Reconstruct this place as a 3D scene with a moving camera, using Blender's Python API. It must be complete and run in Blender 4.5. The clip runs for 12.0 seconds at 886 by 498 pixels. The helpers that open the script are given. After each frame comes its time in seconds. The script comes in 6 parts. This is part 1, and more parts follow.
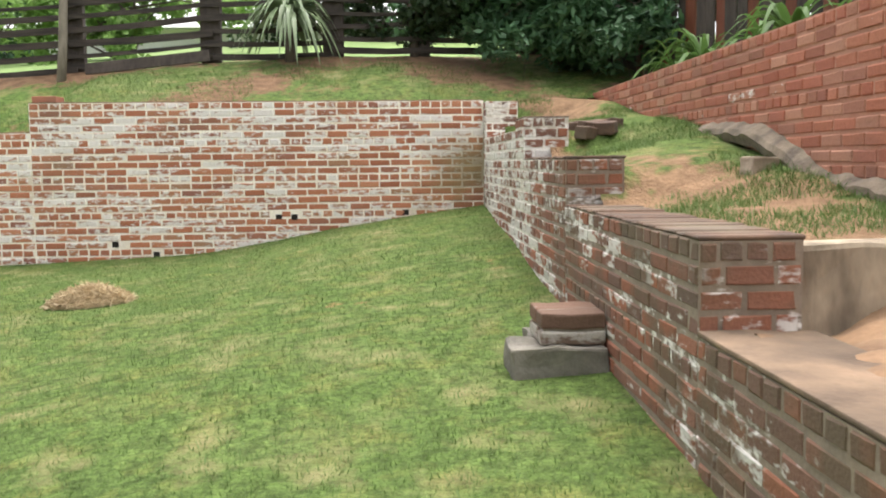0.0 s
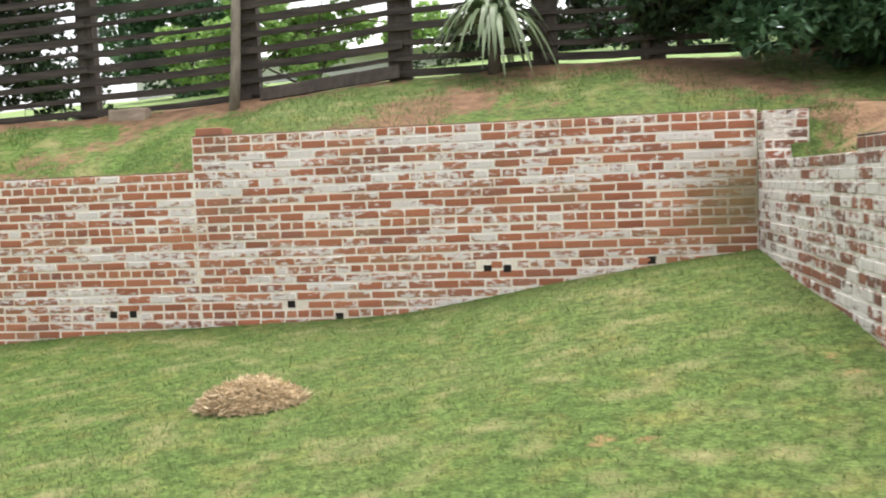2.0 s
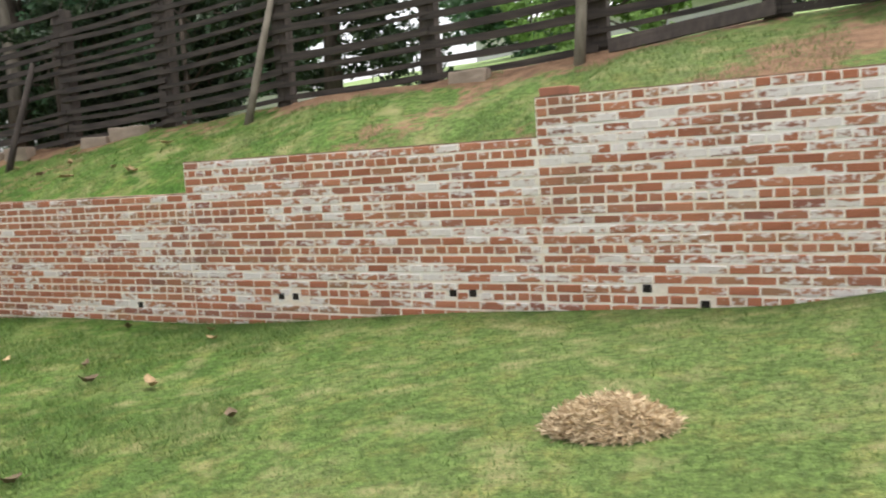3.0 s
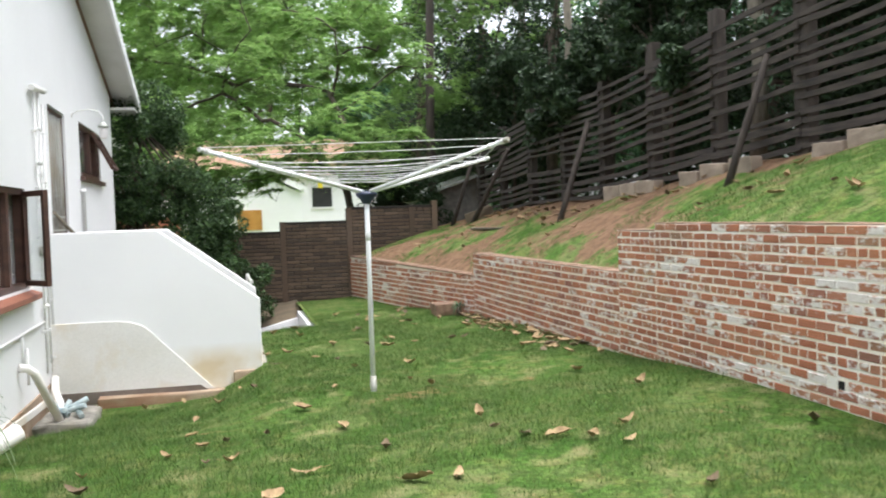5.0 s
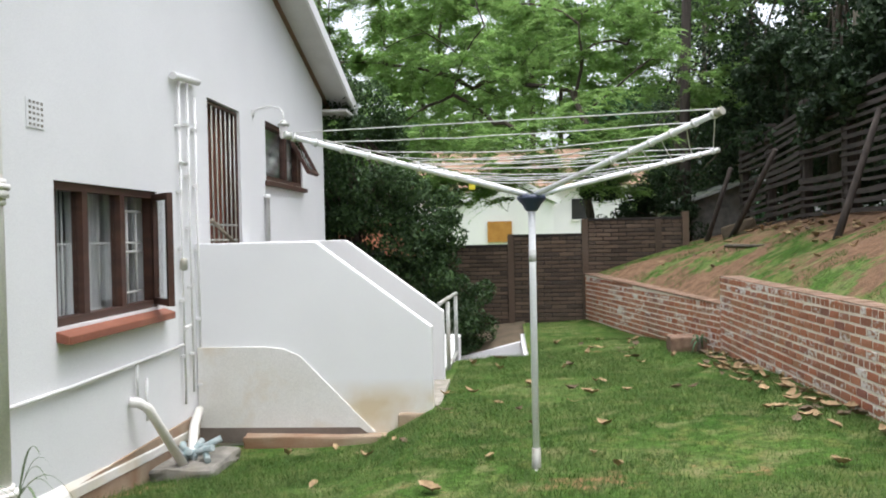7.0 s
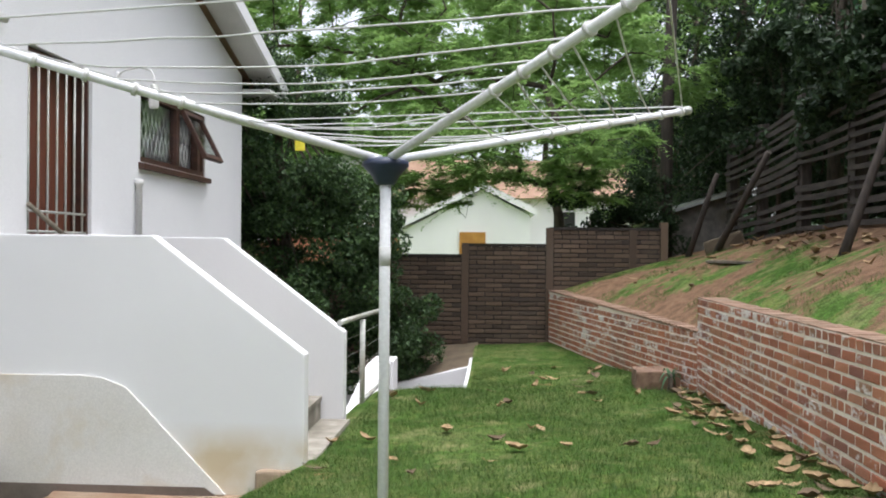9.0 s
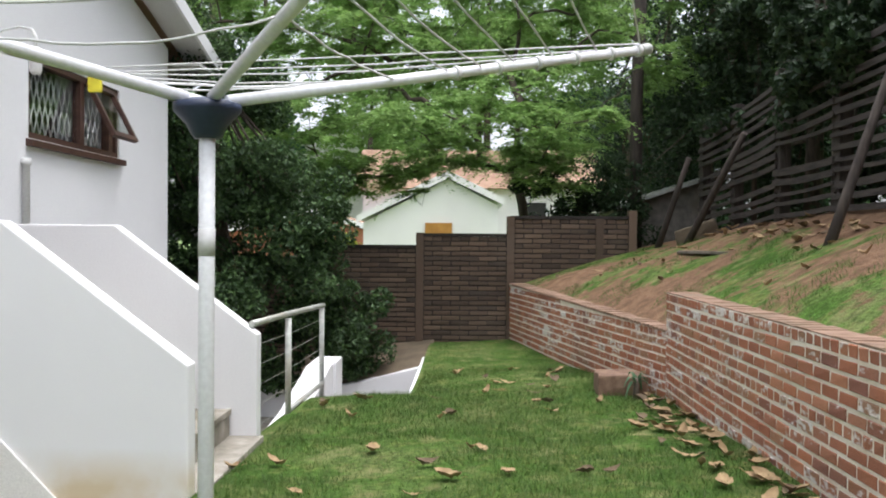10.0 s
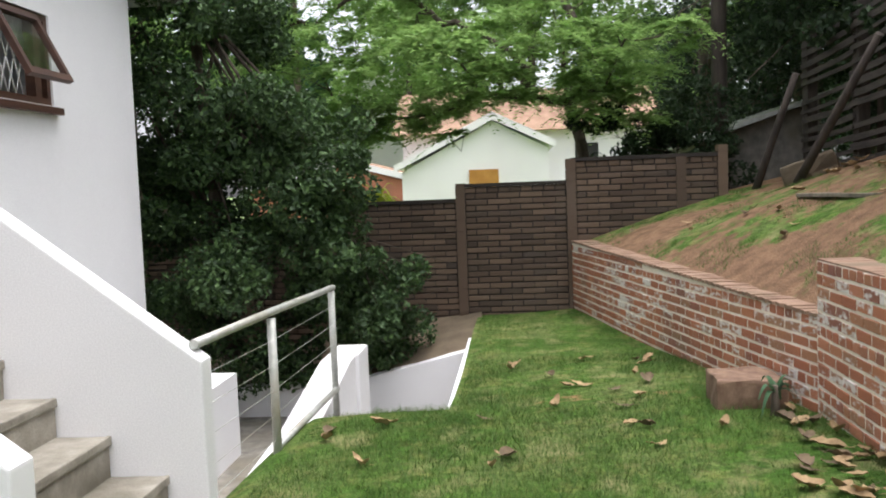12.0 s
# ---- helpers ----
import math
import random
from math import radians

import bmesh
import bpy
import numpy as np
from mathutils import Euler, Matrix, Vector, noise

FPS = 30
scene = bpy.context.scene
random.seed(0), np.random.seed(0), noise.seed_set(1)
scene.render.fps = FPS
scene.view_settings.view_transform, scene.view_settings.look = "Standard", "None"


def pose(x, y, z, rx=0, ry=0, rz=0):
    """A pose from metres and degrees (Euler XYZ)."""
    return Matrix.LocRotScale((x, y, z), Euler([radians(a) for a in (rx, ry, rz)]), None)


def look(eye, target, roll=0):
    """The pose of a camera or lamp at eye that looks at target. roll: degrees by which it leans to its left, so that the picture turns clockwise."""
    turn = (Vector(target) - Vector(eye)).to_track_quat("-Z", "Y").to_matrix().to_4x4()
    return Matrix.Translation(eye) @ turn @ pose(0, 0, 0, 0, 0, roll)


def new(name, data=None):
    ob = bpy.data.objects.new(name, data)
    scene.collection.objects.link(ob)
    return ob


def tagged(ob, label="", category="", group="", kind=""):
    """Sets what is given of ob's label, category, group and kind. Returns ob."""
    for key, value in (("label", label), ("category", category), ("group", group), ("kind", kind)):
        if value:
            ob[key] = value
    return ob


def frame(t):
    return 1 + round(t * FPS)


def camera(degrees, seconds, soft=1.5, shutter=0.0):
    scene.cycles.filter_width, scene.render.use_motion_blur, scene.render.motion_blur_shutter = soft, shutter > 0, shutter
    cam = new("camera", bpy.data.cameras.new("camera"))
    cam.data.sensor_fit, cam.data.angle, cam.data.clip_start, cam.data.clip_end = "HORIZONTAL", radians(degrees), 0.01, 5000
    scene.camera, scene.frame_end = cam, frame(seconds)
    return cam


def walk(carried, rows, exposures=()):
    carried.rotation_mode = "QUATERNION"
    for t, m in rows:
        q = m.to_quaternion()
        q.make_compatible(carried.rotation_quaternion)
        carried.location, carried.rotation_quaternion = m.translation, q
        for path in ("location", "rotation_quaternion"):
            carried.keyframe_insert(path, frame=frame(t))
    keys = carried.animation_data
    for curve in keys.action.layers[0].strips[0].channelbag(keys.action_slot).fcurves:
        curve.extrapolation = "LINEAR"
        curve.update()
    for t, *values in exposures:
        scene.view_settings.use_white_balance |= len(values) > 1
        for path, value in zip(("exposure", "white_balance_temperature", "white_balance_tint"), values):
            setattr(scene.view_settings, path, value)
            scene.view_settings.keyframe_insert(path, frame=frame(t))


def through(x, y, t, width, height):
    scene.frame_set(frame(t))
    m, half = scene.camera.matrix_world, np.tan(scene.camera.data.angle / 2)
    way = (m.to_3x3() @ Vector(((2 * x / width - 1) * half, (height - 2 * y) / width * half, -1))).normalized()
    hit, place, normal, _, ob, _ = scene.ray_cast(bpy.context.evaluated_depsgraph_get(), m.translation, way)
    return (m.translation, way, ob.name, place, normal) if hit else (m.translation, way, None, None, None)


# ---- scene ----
cam = camera(51.9, 12.0, 1.9, 0.15)
PATH = [
    (0, (0.271, 0.45, 1.126), (0.368, 2.439, 0.936), -0.6),
    (0.5, (0.211, 0.97, 1.161), (0.282, 2.964, 1.023), 0.6),
    (1, (0.099, 1.471, 1.179), (0.127, 3.466, 1.036), 0.7),
    (1.5, (-0.037, 2.001, 1.199), (-0.113, 3.995, 1.062), -0.7),
    (2, (-0.203, 2.543, 1.281), (-0.502, 4.515, 1.138), -2.3),
    (2.3, (-0.357, 2.812, 1.316), (-0.82, 4.752, 1.164), -2.6),
    (2.5, (-0.433, 2.984, 1.322), (-1.032, 4.886, 1.162), -2.6),
    (3, (-0.682, 3.482, 1.365), (-1.661, 5.214, 1.163), -3.7),
    (3.5, (-0.988, 4.068, 1.418), (-2.306, 5.553, 1.178), -4.0),
    (3.6, (-1.022, 4.191, 1.431), (-2.412, 5.608, 1.193), -3.9),
    (3.7, (-1.099, 4.312, 1.441), (-2.537, 5.682, 1.208), -3.8),
    (5.3, (-2.858, 6.122, 1.284), (-4.838, 6.401, 1.227), -1.6),
    (5.5, (-3.086, 6.218, 1.267), (-5.075, 6.415, 1.215), -1.5),
    (6, (-3.636, 6.5, 1.279), (-5.635, 6.52, 1.234), -1.4),
    (6.5, (-4.205, 6.736, 1.282), (-6.202, 6.64, 1.245), -1.2),
    (7, (-4.713, 6.965, 1.302), (-6.708, 6.831, 1.268), -1.2),
    (7.2, (-4.911, 7.064, 1.277), (-6.907, 6.932, 1.252), -0.8),
    (8.8, (-6.861, 7.553, 1.18), (-8.858, 7.452, 1.184), 0.8),
    (9, (-7.055, 7.612, 1.183), (-9.052, 7.501, 1.178), 0.5),
    (9.5, (-7.595, 7.763, 1.166), (-9.593, 7.675, 1.157), 0.8),
    (10, (-8.243, 7.916, 1.154), (-10.242, 7.86, 1.132), 0.4),
    (10.5, (-8.893, 8.005, 1.195), (-10.892, 7.973, 1.153), -0.6),
    (11, (-9.593, 7.999, 1.214), (-11.592, 7.952, 1.159), -1.6),
    (11.5, (-10.299, 7.937, 1.223), (-12.295, 7.848, 1.139), -2.0),
    (12, (-10.947, 7.871, 1.228), (-12.935, 7.707, 1.091), -2.2),
]
# the clip's camera closes a little as the white house comes into view
EXPOSURES = [(0, 1.64, 6600, 11), (1.0, 1.72, 6550, 12), (1.7, 1.7, 6550, 13), (2.5, 1.52, 6500, 14), (3.5, 1.5, 6500, 12), (5.5, 1.68, 6150, 11), (6.5, 1.42, 6150, 12), (9.5, 1.24, 6150, 13.5), (11, 1.42, 6250, 14), (12, 1.36, 6300, 14)]
walk(cam, [(t, look(eye, target, roll)) for t, eye, target, roll in PATH], EXPOSURES)

# ---- world and sun ----
world = bpy.data.worlds.new("sky")
scene.world = world
world.use_nodes = True
wn, wl = world.node_tree.nodes, world.node_tree.links
sky = wn.new("ShaderNodeTexSky")
sky.sky_type, sky.sun_disc = "NISHITA", False
sky.sun_elevation, sky.sun_rotation, sky.air_density, sky.dust_density = radians(78), radians(25), 1.0, 4.0
pale = wn.new("ShaderNodeHueSaturation")
pale.inputs["Saturation"].default_value = 0.22
wl.new(sky.outputs[0], pale.inputs["Color"])
wl.new(pale.outputs[0], wn["Background"].inputs[0])
wn["Background"].inputs[1].default_value = 0.15
sun = new("sun", bpy.data.lights.new("sun", "SUN"))
sun.data.energy, sun.data.angle, sun.data.color = 0.9, radians(60), (1.0, 0.96, 0.9)
sun.matrix_world = look((0, 0, 0), (-0.10, -0.10, -1.0))

# ---- materials ----
def material(name, rough=0.8, metal=0.0):
    m = bpy.data.materials.new(name)
    m.use_nodes = True
    b = m.node_tree.nodes["Principled BSDF"]
    b.inputs["Roughness"].default_value, b.inputs["Metallic"].default_value = rough, metal
    return m, m.node_tree.nodes, m.node_tree.links, b


def noise_at(n, l, scale, detail=4.0, source=None, squash=None):
    tex = n.new("ShaderNodeTexNoise")
    tex.inputs["Scale"].default_value, tex.inputs["Detail"].default_value = scale, detail
    if source is None:
        source = n.new("ShaderNodeNewGeometry").outputs["Position"]
    if squash:
        mp = n.new("ShaderNodeMapping")
        mp.inputs["Scale"].default_value = squash
        l.new(source, mp.inputs["Vector"])
        source = mp.outputs[0]
    l.new(source, tex.inputs["Vector"])
    return tex.outputs["Fac"]


def ramp(n, l, fac, stops):
    r = n.new("ShaderNodeValToRGB")
    e = r.color_ramp.elements
    while len(e) < len(stops):
        e.new(0.5)
    for k, (p, c) in zip(e, stops):
        k.position, k.color = p, (*c, 1) if len(c) == 3 else c
    l.new(fac, r.inputs[0])
    return r.outputs[0]


def mix(n, l, fac, a, b, kind="MIX"):
    m = n.new("ShaderNodeMix")
    m.data_type, m.blend_type = "RGBA", kind
    for s, v in ((m.inputs["Factor"], fac), (m.inputs[6], a), (m.inputs[7], b)):
        if isinstance(v, (int, float)):
            s.default_value = v
        elif isinstance(v, tuple):
            s.default_value = (*v, 1)
        else:
            l.new(v, s)
    return m.outputs[2]


def bump(n, l, b, height, strength=0.4, dist=0.01):
    k = n.new("ShaderNodeBump")
    k.inputs["Strength"].default_value, k.inputs["Distance"].default_value = strength, dist
    l.new(height, k.inputs["Height"])
    l.new(k.outputs[0], b.inputs["Normal"])


def W(v):
    return (v, v, v)


def simple(name, c0, c1, scale=8.0, rough=0.7, metal=0.0, fine=60.0, relief=0.2, stain=None, squash=None):
    """Two tones by a coarse noise, a fine grain, an optional stain colour in patches."""
    m, n, l, b = material(name, rough, metal)
    col = ramp(n, l, noise_at(n, l, scale, 5, squash=squash), [(0.3, c0), (0.7, c1)])
    grain = noise_at(n, l, fine, 3, squash=squash)
    col = mix(n, l, 0.35, col, ramp(n, l, grain, [(0.3, W(0.6)), (0.7, W(1.0))]), "MULTIPLY")
    if stain:
        col = mix(n, l, ramp(n, l, noise_at(n, l, 1.7, 6), [(0.5, W(0)), (0.68, W(0.8))]), col, stain)
    l.new(col, b.inputs["Base Color"])
    if relief:
        bump(n, l, b, grain, relief, 0.006)
    return m


def along_x(n, l, x0, x1, axis="X"):
    """0 at x0, 1 at x1, in between by place."""
    sep = n.new("ShaderNodeSeparateXYZ")
    l.new(n.new("ShaderNodeNewGeometry").outputs["Position"], sep.inputs[0])
    mp = n.new("ShaderNodeMapRange")
    mp.inputs["From Min"].default_value, mp.inputs["From Max"].default_value = x0, x1
    l.new(sep.outputs[axis], mp.inputs["Value"])
    return mp.outputs[0]


def calc(n, l, kind, a, b, c=0.0):
    """One arithmetic node on sockets or numbers."""
    k = n.new("ShaderNodeMath")
    k.operation = kind
    for sock, v in zip(k.inputs, (a, b, c)):
        if isinstance(v, (int, float)):
            sock.default_value = v
        else:
            l.new(v, sock)
    return k.outputs[0]


def limewash(n, l, level, rnd, side=False):
    """Where old limewash is left: in level bands, brick by brick, frayed at the edges."""
    v = calc(n, l, "MULTIPLY", noise_at(n, l, 1.6, 5, squash=(0.45, 0.45, 3.6)), 0.60)
    v = calc(n, l, "MULTIPLY_ADD", noise_at(n, l, 24, 8, squash=(0.7, 0.7, 1.5)), 0.50, v)
    v = calc(n, l, "MULTIPLY_ADD", rnd, 0.20, v)
    if side:
        v = calc(n, l, "MULTIPLY_ADD", along_x(n, l, 7.4, 5.4, "Y"), -0.10, v)
        v = calc(n, l, "ADD", v, 0.095)
    else:
        v = calc(n, l, "MULTIPLY_ADD", along_x(n, l, -4.0, -12.0), -0.042, v)
        high = calc(n, l, "MULTIPLY", along_x(n, l, 1.32, 1.42, "Z"), along_x(n, l, 1.62, 1.52, "Z"))
        v = calc(n, l, "MULTIPLY_ADD", calc(n, l, "MULTIPLY", high, along_x(n, l, -3.7, -3.1)), 0.075, v)
    return ramp(n, l, v, [(level, W(0)), (level + 0.07, W(0.88))])


def mossy(n, l, col):
    """Olive moss in the corner of the two brick walls."""
    damp = calc(n, l, "MULTIPLY", calc(n, l, "MULTIPLY", along_x(n, l, 0.35, 0.95), along_x(n, l, 1.55, 1.15, "Z")), ramp(n, l, noise_at(n, l, 2.0, 6), [(0.38, W(0.05)), (0.56, W(0.8))]))
    return mix(n, l, damp, col, mix(n, l, noise_at(n, l, 9, 5), (0.15, 0.12, 0.045), (0.27, 0.20, 0.10)))


def brick_material(name, tones, wash, source, washcol=(0.86, 0.82, 0.78), moss=False, lichen=False):
    """Clay brick. Each brick has a tone of its own; wash: how much old limewash is left on it."""
    m, n, l, b = material(name, 0.88)
    rnd = n.new("ShaderNodeObjectInfo").outputs["Random"] if source == "object" else n.new("ShaderNodeNewGeometry").outputs["Random Per Island"]
    col = ramp(n, l, rnd, [(i / (len(tones) - 1), c) for i, c in enumerate(tones)])
    grain = noise_at(n, l, 90, 5)
    col = mix(n, l, 0.45, col, ramp(n, l, grain, [(0.3, W(0.55)), (0.75, W(1.1))]), "MULTIPLY")
    col = mix(n, l, ramp(n, l, noise_at(n, l, 1.1, 6), [(0.52, W(0)), (0.75, W(0.55))]), col, (0.13, 0.10, 0.075))
    if wash:
        fac = limewash(n, l, wash, rnd, lichen)
        col = mix(n, l, fac, col, mix(n, l, noise_at(n, l, 30, 4), washcol, tuple(v * 0.74 for v in washcol)))
    if lichen:
        grown = n.new("ShaderNodeMath")
        grown.operation = "MULTIPLY"
        l.new(along_x(n, l, 6.5, 4.5, "Y"), grown.inputs[0])
        l.new(ramp(n, l, noise_at(n, l, 2.8, 7), [(0.45, W(0)), (0.58, W(0.85))]), grown.inputs[1])
        col = mix(n, l, grown.outputs[0], col, (0.12, 0.085, 0.055))
    if moss:
        col = mossy(n, l, col)
    l.new(col, b.inputs["Base Color"])
    bump(n, l, b, grain, 0.5, 0.008)
    return m


REDS = [(0.34, 0.12, 0.065), (0.47, 0.18, 0.095), (0.40, 0.145, 0.08), (0.52, 0.225, 0.125), (0.29, 0.12, 0.085), (0.48, 0.19, 0.095), (0.37, 0.205, 0.12), (0.43, 0.155, 0.075)]
BROWNS = [(0.062, 0.044, 0.031), (0.115, 0.078, 0.052), (0.088, 0.061, 0.041), (0.155, 0.107, 0.07), (0.056, 0.043, 0.033)]
brick_red = brick_material("brick_red", REDS, 0.68, "object")
brick_red_joined = brick_material("brick_red_joined", REDS, 0.68, "island", moss=True)
GRIMY = [(0.21, 0.085, 0.055), (0.30, 0.11, 0.06), (0.16, 0.09, 0.068), (0.38, 0.13, 0.065), (0.14, 0.09, 0.07), (0.34, 0.115, 0.058), (0.22, 0.11, 0.075)]
brick_side = brick_material("brick_side", GRIMY, 0.70, "object", (0.76, 0.74, 0.69), lichen=True)
brick_side_joined = brick_material("brick_side_joined", GRIMY, 0.70, "island", (0.76, 0.74, 0.69), lichen=True)


def washed_mortar(name, c0, c1, level, side):
    """Sandy mortar, limewashed where the bricks beside it are."""
    m, n, l, b = material(name, 0.95)
    col = ramp(n, l, noise_at(n, l, 3, 5), [(0.3, c0), (0.7, c1)])
    if side:
        col = mix(n, l, along_x(n, l, 7.0, 5.4, "Y"), col, mix(n, l, noise_at(n, l, 8, 5), (0.13, 0.10, 0.075), (0.36, 0.29, 0.22)))
    grain = noise_at(n, l, 50, 4)
    col = mix(n, l, 0.45, col, ramp(n, l, grain, [(0.3, W(0.72)), (0.7, W(1.0))]), "MULTIPLY")
    col = mix(n, l, ramp(n, l, noise_at(n, l, 1.7, 6), [(0.54, W(0)), (0.74, W(0.4))]), col, (0.40, 0.29, 0.19))
    col = mix(n, l, limewash(n, l, level, 0.5, side), col, (0.80, 0.77, 0.72))
    if not side:
        col = mossy(n, l, col)
    l.new(col, b.inputs["Base Color"])
    bump(n, l, b, grain, 0.6, 0.006)
    return m


mortar_side = washed_mortar("mortar_side", (0.46, 0.41, 0.34), (0.68, 0.63, 0.55), 0.70, True)
FRESH = [(0.36, 0.115, 0.07), (0.44, 0.175, 0.105), (0.39, 0.13, 0.08), (0.30, 0.12, 0.08), (0.48, 0.24, 0.16), (0.40, 0.145, 0.085)]
brick_fresh = brick_material("brick_fresh", FRESH, 0.88, "object")
brick_fresh_joined = brick_material("brick_fresh_joined", FRESH, 0.88, "island")
brick_stub_mat = brick_material("brick_stub_mat", [(0.13, 0.075, 0.05), (0.18, 0.095, 0.06), (0.16, 0.11, 0.08)], 0.66, "object", (0.45, 0.42, 0.37))
mortar_stub = simple("mortar_stub", (0.20, 0.17, 0.13), (0.33, 0.29, 0.23), 6, 0.95, fine=50, relief=0.6)
brick_brown = brick_material("brick_brown", BROWNS, 0, "object")
brick_brown_joined = brick_material("brick_brown_joined", BROWNS, 0, "island")
mortar = washed_mortar("mortar", (0.82, 0.71, 0.58), (0.92, 0.86, 0.76), 0.675, False)
# near-black: groove shadow put into the colour; the dark coping shares it
groove_shade_coping = simple("groove_shade_coping", (0.022, 0.018, 0.015), (0.045, 0.037, 0.03), 3, 0.95, fine=50, relief=0.6)
mortar_red = simple("mortar_red", (0.36, 0.16, 0.105), (0.46, 0.25, 0.175), 5, 0.95, fine=50, relief=0.5)
# near-black for the shade inside weep holes, which are not cut
hole_shade = simple("hole_shade", (0.012, 0.01, 0.008), (0.02, 0.016, 0.012), 10, 1.0)
plaster = simple("plaster", (0.80, 0.80, 0.80), (0.85, 0.85, 0.85), 0.8, 0.75, fine=120, relief=0.12)
plaster_low = simple("plaster_low", (0.74, 0.71, 0.64), (0.83, 0.82, 0.79), 1.5, 0.8, fine=90, relief=0.2, stain=(0.62, 0.52, 0.36))
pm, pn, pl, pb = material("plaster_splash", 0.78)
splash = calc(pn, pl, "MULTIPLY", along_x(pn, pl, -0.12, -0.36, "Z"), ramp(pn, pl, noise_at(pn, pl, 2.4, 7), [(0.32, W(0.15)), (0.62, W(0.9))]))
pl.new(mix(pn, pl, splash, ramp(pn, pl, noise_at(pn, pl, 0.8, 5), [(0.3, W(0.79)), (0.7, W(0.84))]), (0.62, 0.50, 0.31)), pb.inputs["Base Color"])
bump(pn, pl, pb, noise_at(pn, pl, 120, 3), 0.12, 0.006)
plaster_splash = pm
plinth_paint = simple("plinth_paint", (0.15, 0.12, 0.10), (0.22, 0.18, 0.15), 4, 0.85)
concrete = simple("concrete", (0.15, 0.14, 0.12), (0.30, 0.28, 0.24), 7, 0.9, fine=70, relief=0.5, stain=(0.16, 0.14, 0.10))
concrete_brown = simple("concrete_brown", (0.30, 0.21, 0.14), (0.45, 0.35, 0.25), 3, 0.9, fine=60, relief=0.5, stain=(0.24, 0.12, 0.06))
step_block = simple("step_block", (0.09, 0.083, 0.068), (0.24, 0.22, 0.185), 8, 0.95, fine=60, relief=0.8, stain=(0.10, 0.085, 0.045))
step_concrete = simple("step_concrete", (0.23, 0.21, 0.17), (0.40, 0.37, 0.31), 7, 0.9, fine=70, relief=0.5, stain=(0.10, 0.09, 0.06))
coping = simple("coping", (0.06, 0.042, 0.031), (0.17, 0.10, 0.065), 6, 0.92, fine=60, relief=0.5, stain=(0.16, 0.13, 0.09))
earthy_top = simple("earthy_top", (0.09, 0.062, 0.042), (0.27, 0.185, 0.12), 5, 0.95, fine=60, relief=0.6, stain=(0.09, 0.065, 0.045))
top_dust = simple("top_dust", (0.20, 0.12, 0.08), (0.34, 0.225, 0.155), 6, 0.95, fine=60, relief=0.5, stain=(0.14, 0.11, 0.07))
pvc = simple("pvc", (0.80, 0.77, 0.71), (0.87, 0.85, 0.80), 2, 0.45, relief=0.05)
pipe_paint = simple("pipe_paint", (0.74, 0.73, 0.70), (0.80, 0.80, 0.78), 2, 0.5, relief=0.05)
alloy = simple("alloy", (0.84, 0.85, 0.86), (0.89, 0.90, 0.91), 5, 0.4, 0.0, relief=0.03)
galvanised = simple("galvanised", (0.40, 0.42, 0.38), (0.55, 0.56, 0.52), 14, 0.55, 0.4, relief=0.15, stain=(0.33, 0.30, 0.22))
cord = simple("cord", (0.62, 0.62, 0.60), (0.72, 0.72, 0.70), 20, 0.7)
hub_plastic = simple("hub_plastic", (0.02, 0.03, 0.06), (0.035, 0.05, 0.095), 6, 0.45)
yellow_plastic = simple("yellow_plastic", (0.75, 0.62, 0.02), (0.85, 0.72, 0.05), 6, 0.45)
dark_wood = simple("dark_wood", (0.05, 0.022, 0.014), (0.09, 0.04, 0.025), 3, 0.5, fine=40, squash=(1, 1, 6))
sill_tile = simple("sill_tile", (0.23, 0.075, 0.04), (0.30, 0.11, 0.06), 5, 0.6)
door_wood = simple("door_wood", (0.12, 0.035, 0.018), (0.18, 0.06, 0.03), 3, 0.5, squash=(6, 6, 0.6))
fence_wood = simple("fence_wood", (0.022, 0.018, 0.016), (0.075, 0.06, 0.048), 4, 0.95, fine=40, relief=0.5, squash=(0.6, 3, 6))
fence_post = simple("fence_post", (0.035, 0.028, 0.023), (0.075, 0.06, 0.048), 4, 0.95, fine=40, relief=0.5, squash=(4, 4, 0.7))
prop_wood = simple("prop_wood", (0.13, 0.115, 0.085), (0.24, 0.21, 0.16), 5, 0.95, fine=40, relief=0.5, squash=(3, 3, 0.7))
bark = simple("bark", (0.05, 0.04, 0.028), (0.12, 0.095, 0.07), 6, 0.95, fine=40, relief=0.6, squash=(3, 3, 0.8))
curtain = simple("curtain", (0.55, 0.56, 0.55), (0.68, 0.69, 0.68), 3, 0.9)
# near-black fill, the shade of unlit rooms put into the colour
room_shade = simple("room_shade", (0.02, 0.02, 0.02), (0.035, 0.033, 0.03), 2, 0.9)
roof_tile = simple("roof_tile", (0.27, 0.16, 0.10), (0.40, 0.26, 0.175), 2, 0.8)
roof_sheet = simple("roof_sheet", (0.66, 0.67, 0.68), (0.76, 0.77, 0.78), 1.5, 0.5)
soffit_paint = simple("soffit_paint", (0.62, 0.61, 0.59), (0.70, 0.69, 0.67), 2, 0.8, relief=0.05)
far_wall = simple("far_wall", (0.78, 0.755, 0.745), (0.85, 0.83, 0.82), 0.6, 0.8)
orange_wood = simple("orange_wood", (0.40, 0.18, 0.03), (0.50, 0.25, 0.05), 3, 0.6)
dead_leaf = simple("dead_leaf", (0.22, 0.145, 0.07), (0.42, 0.30, 0.16), 14, 0.85, relief=0.3)
dead_leaf_dark = simple("dead_leaf_dark", (0.10, 0.07, 0.04), (0.17, 0.12, 0.07), 14, 0.85, relief=0.3)
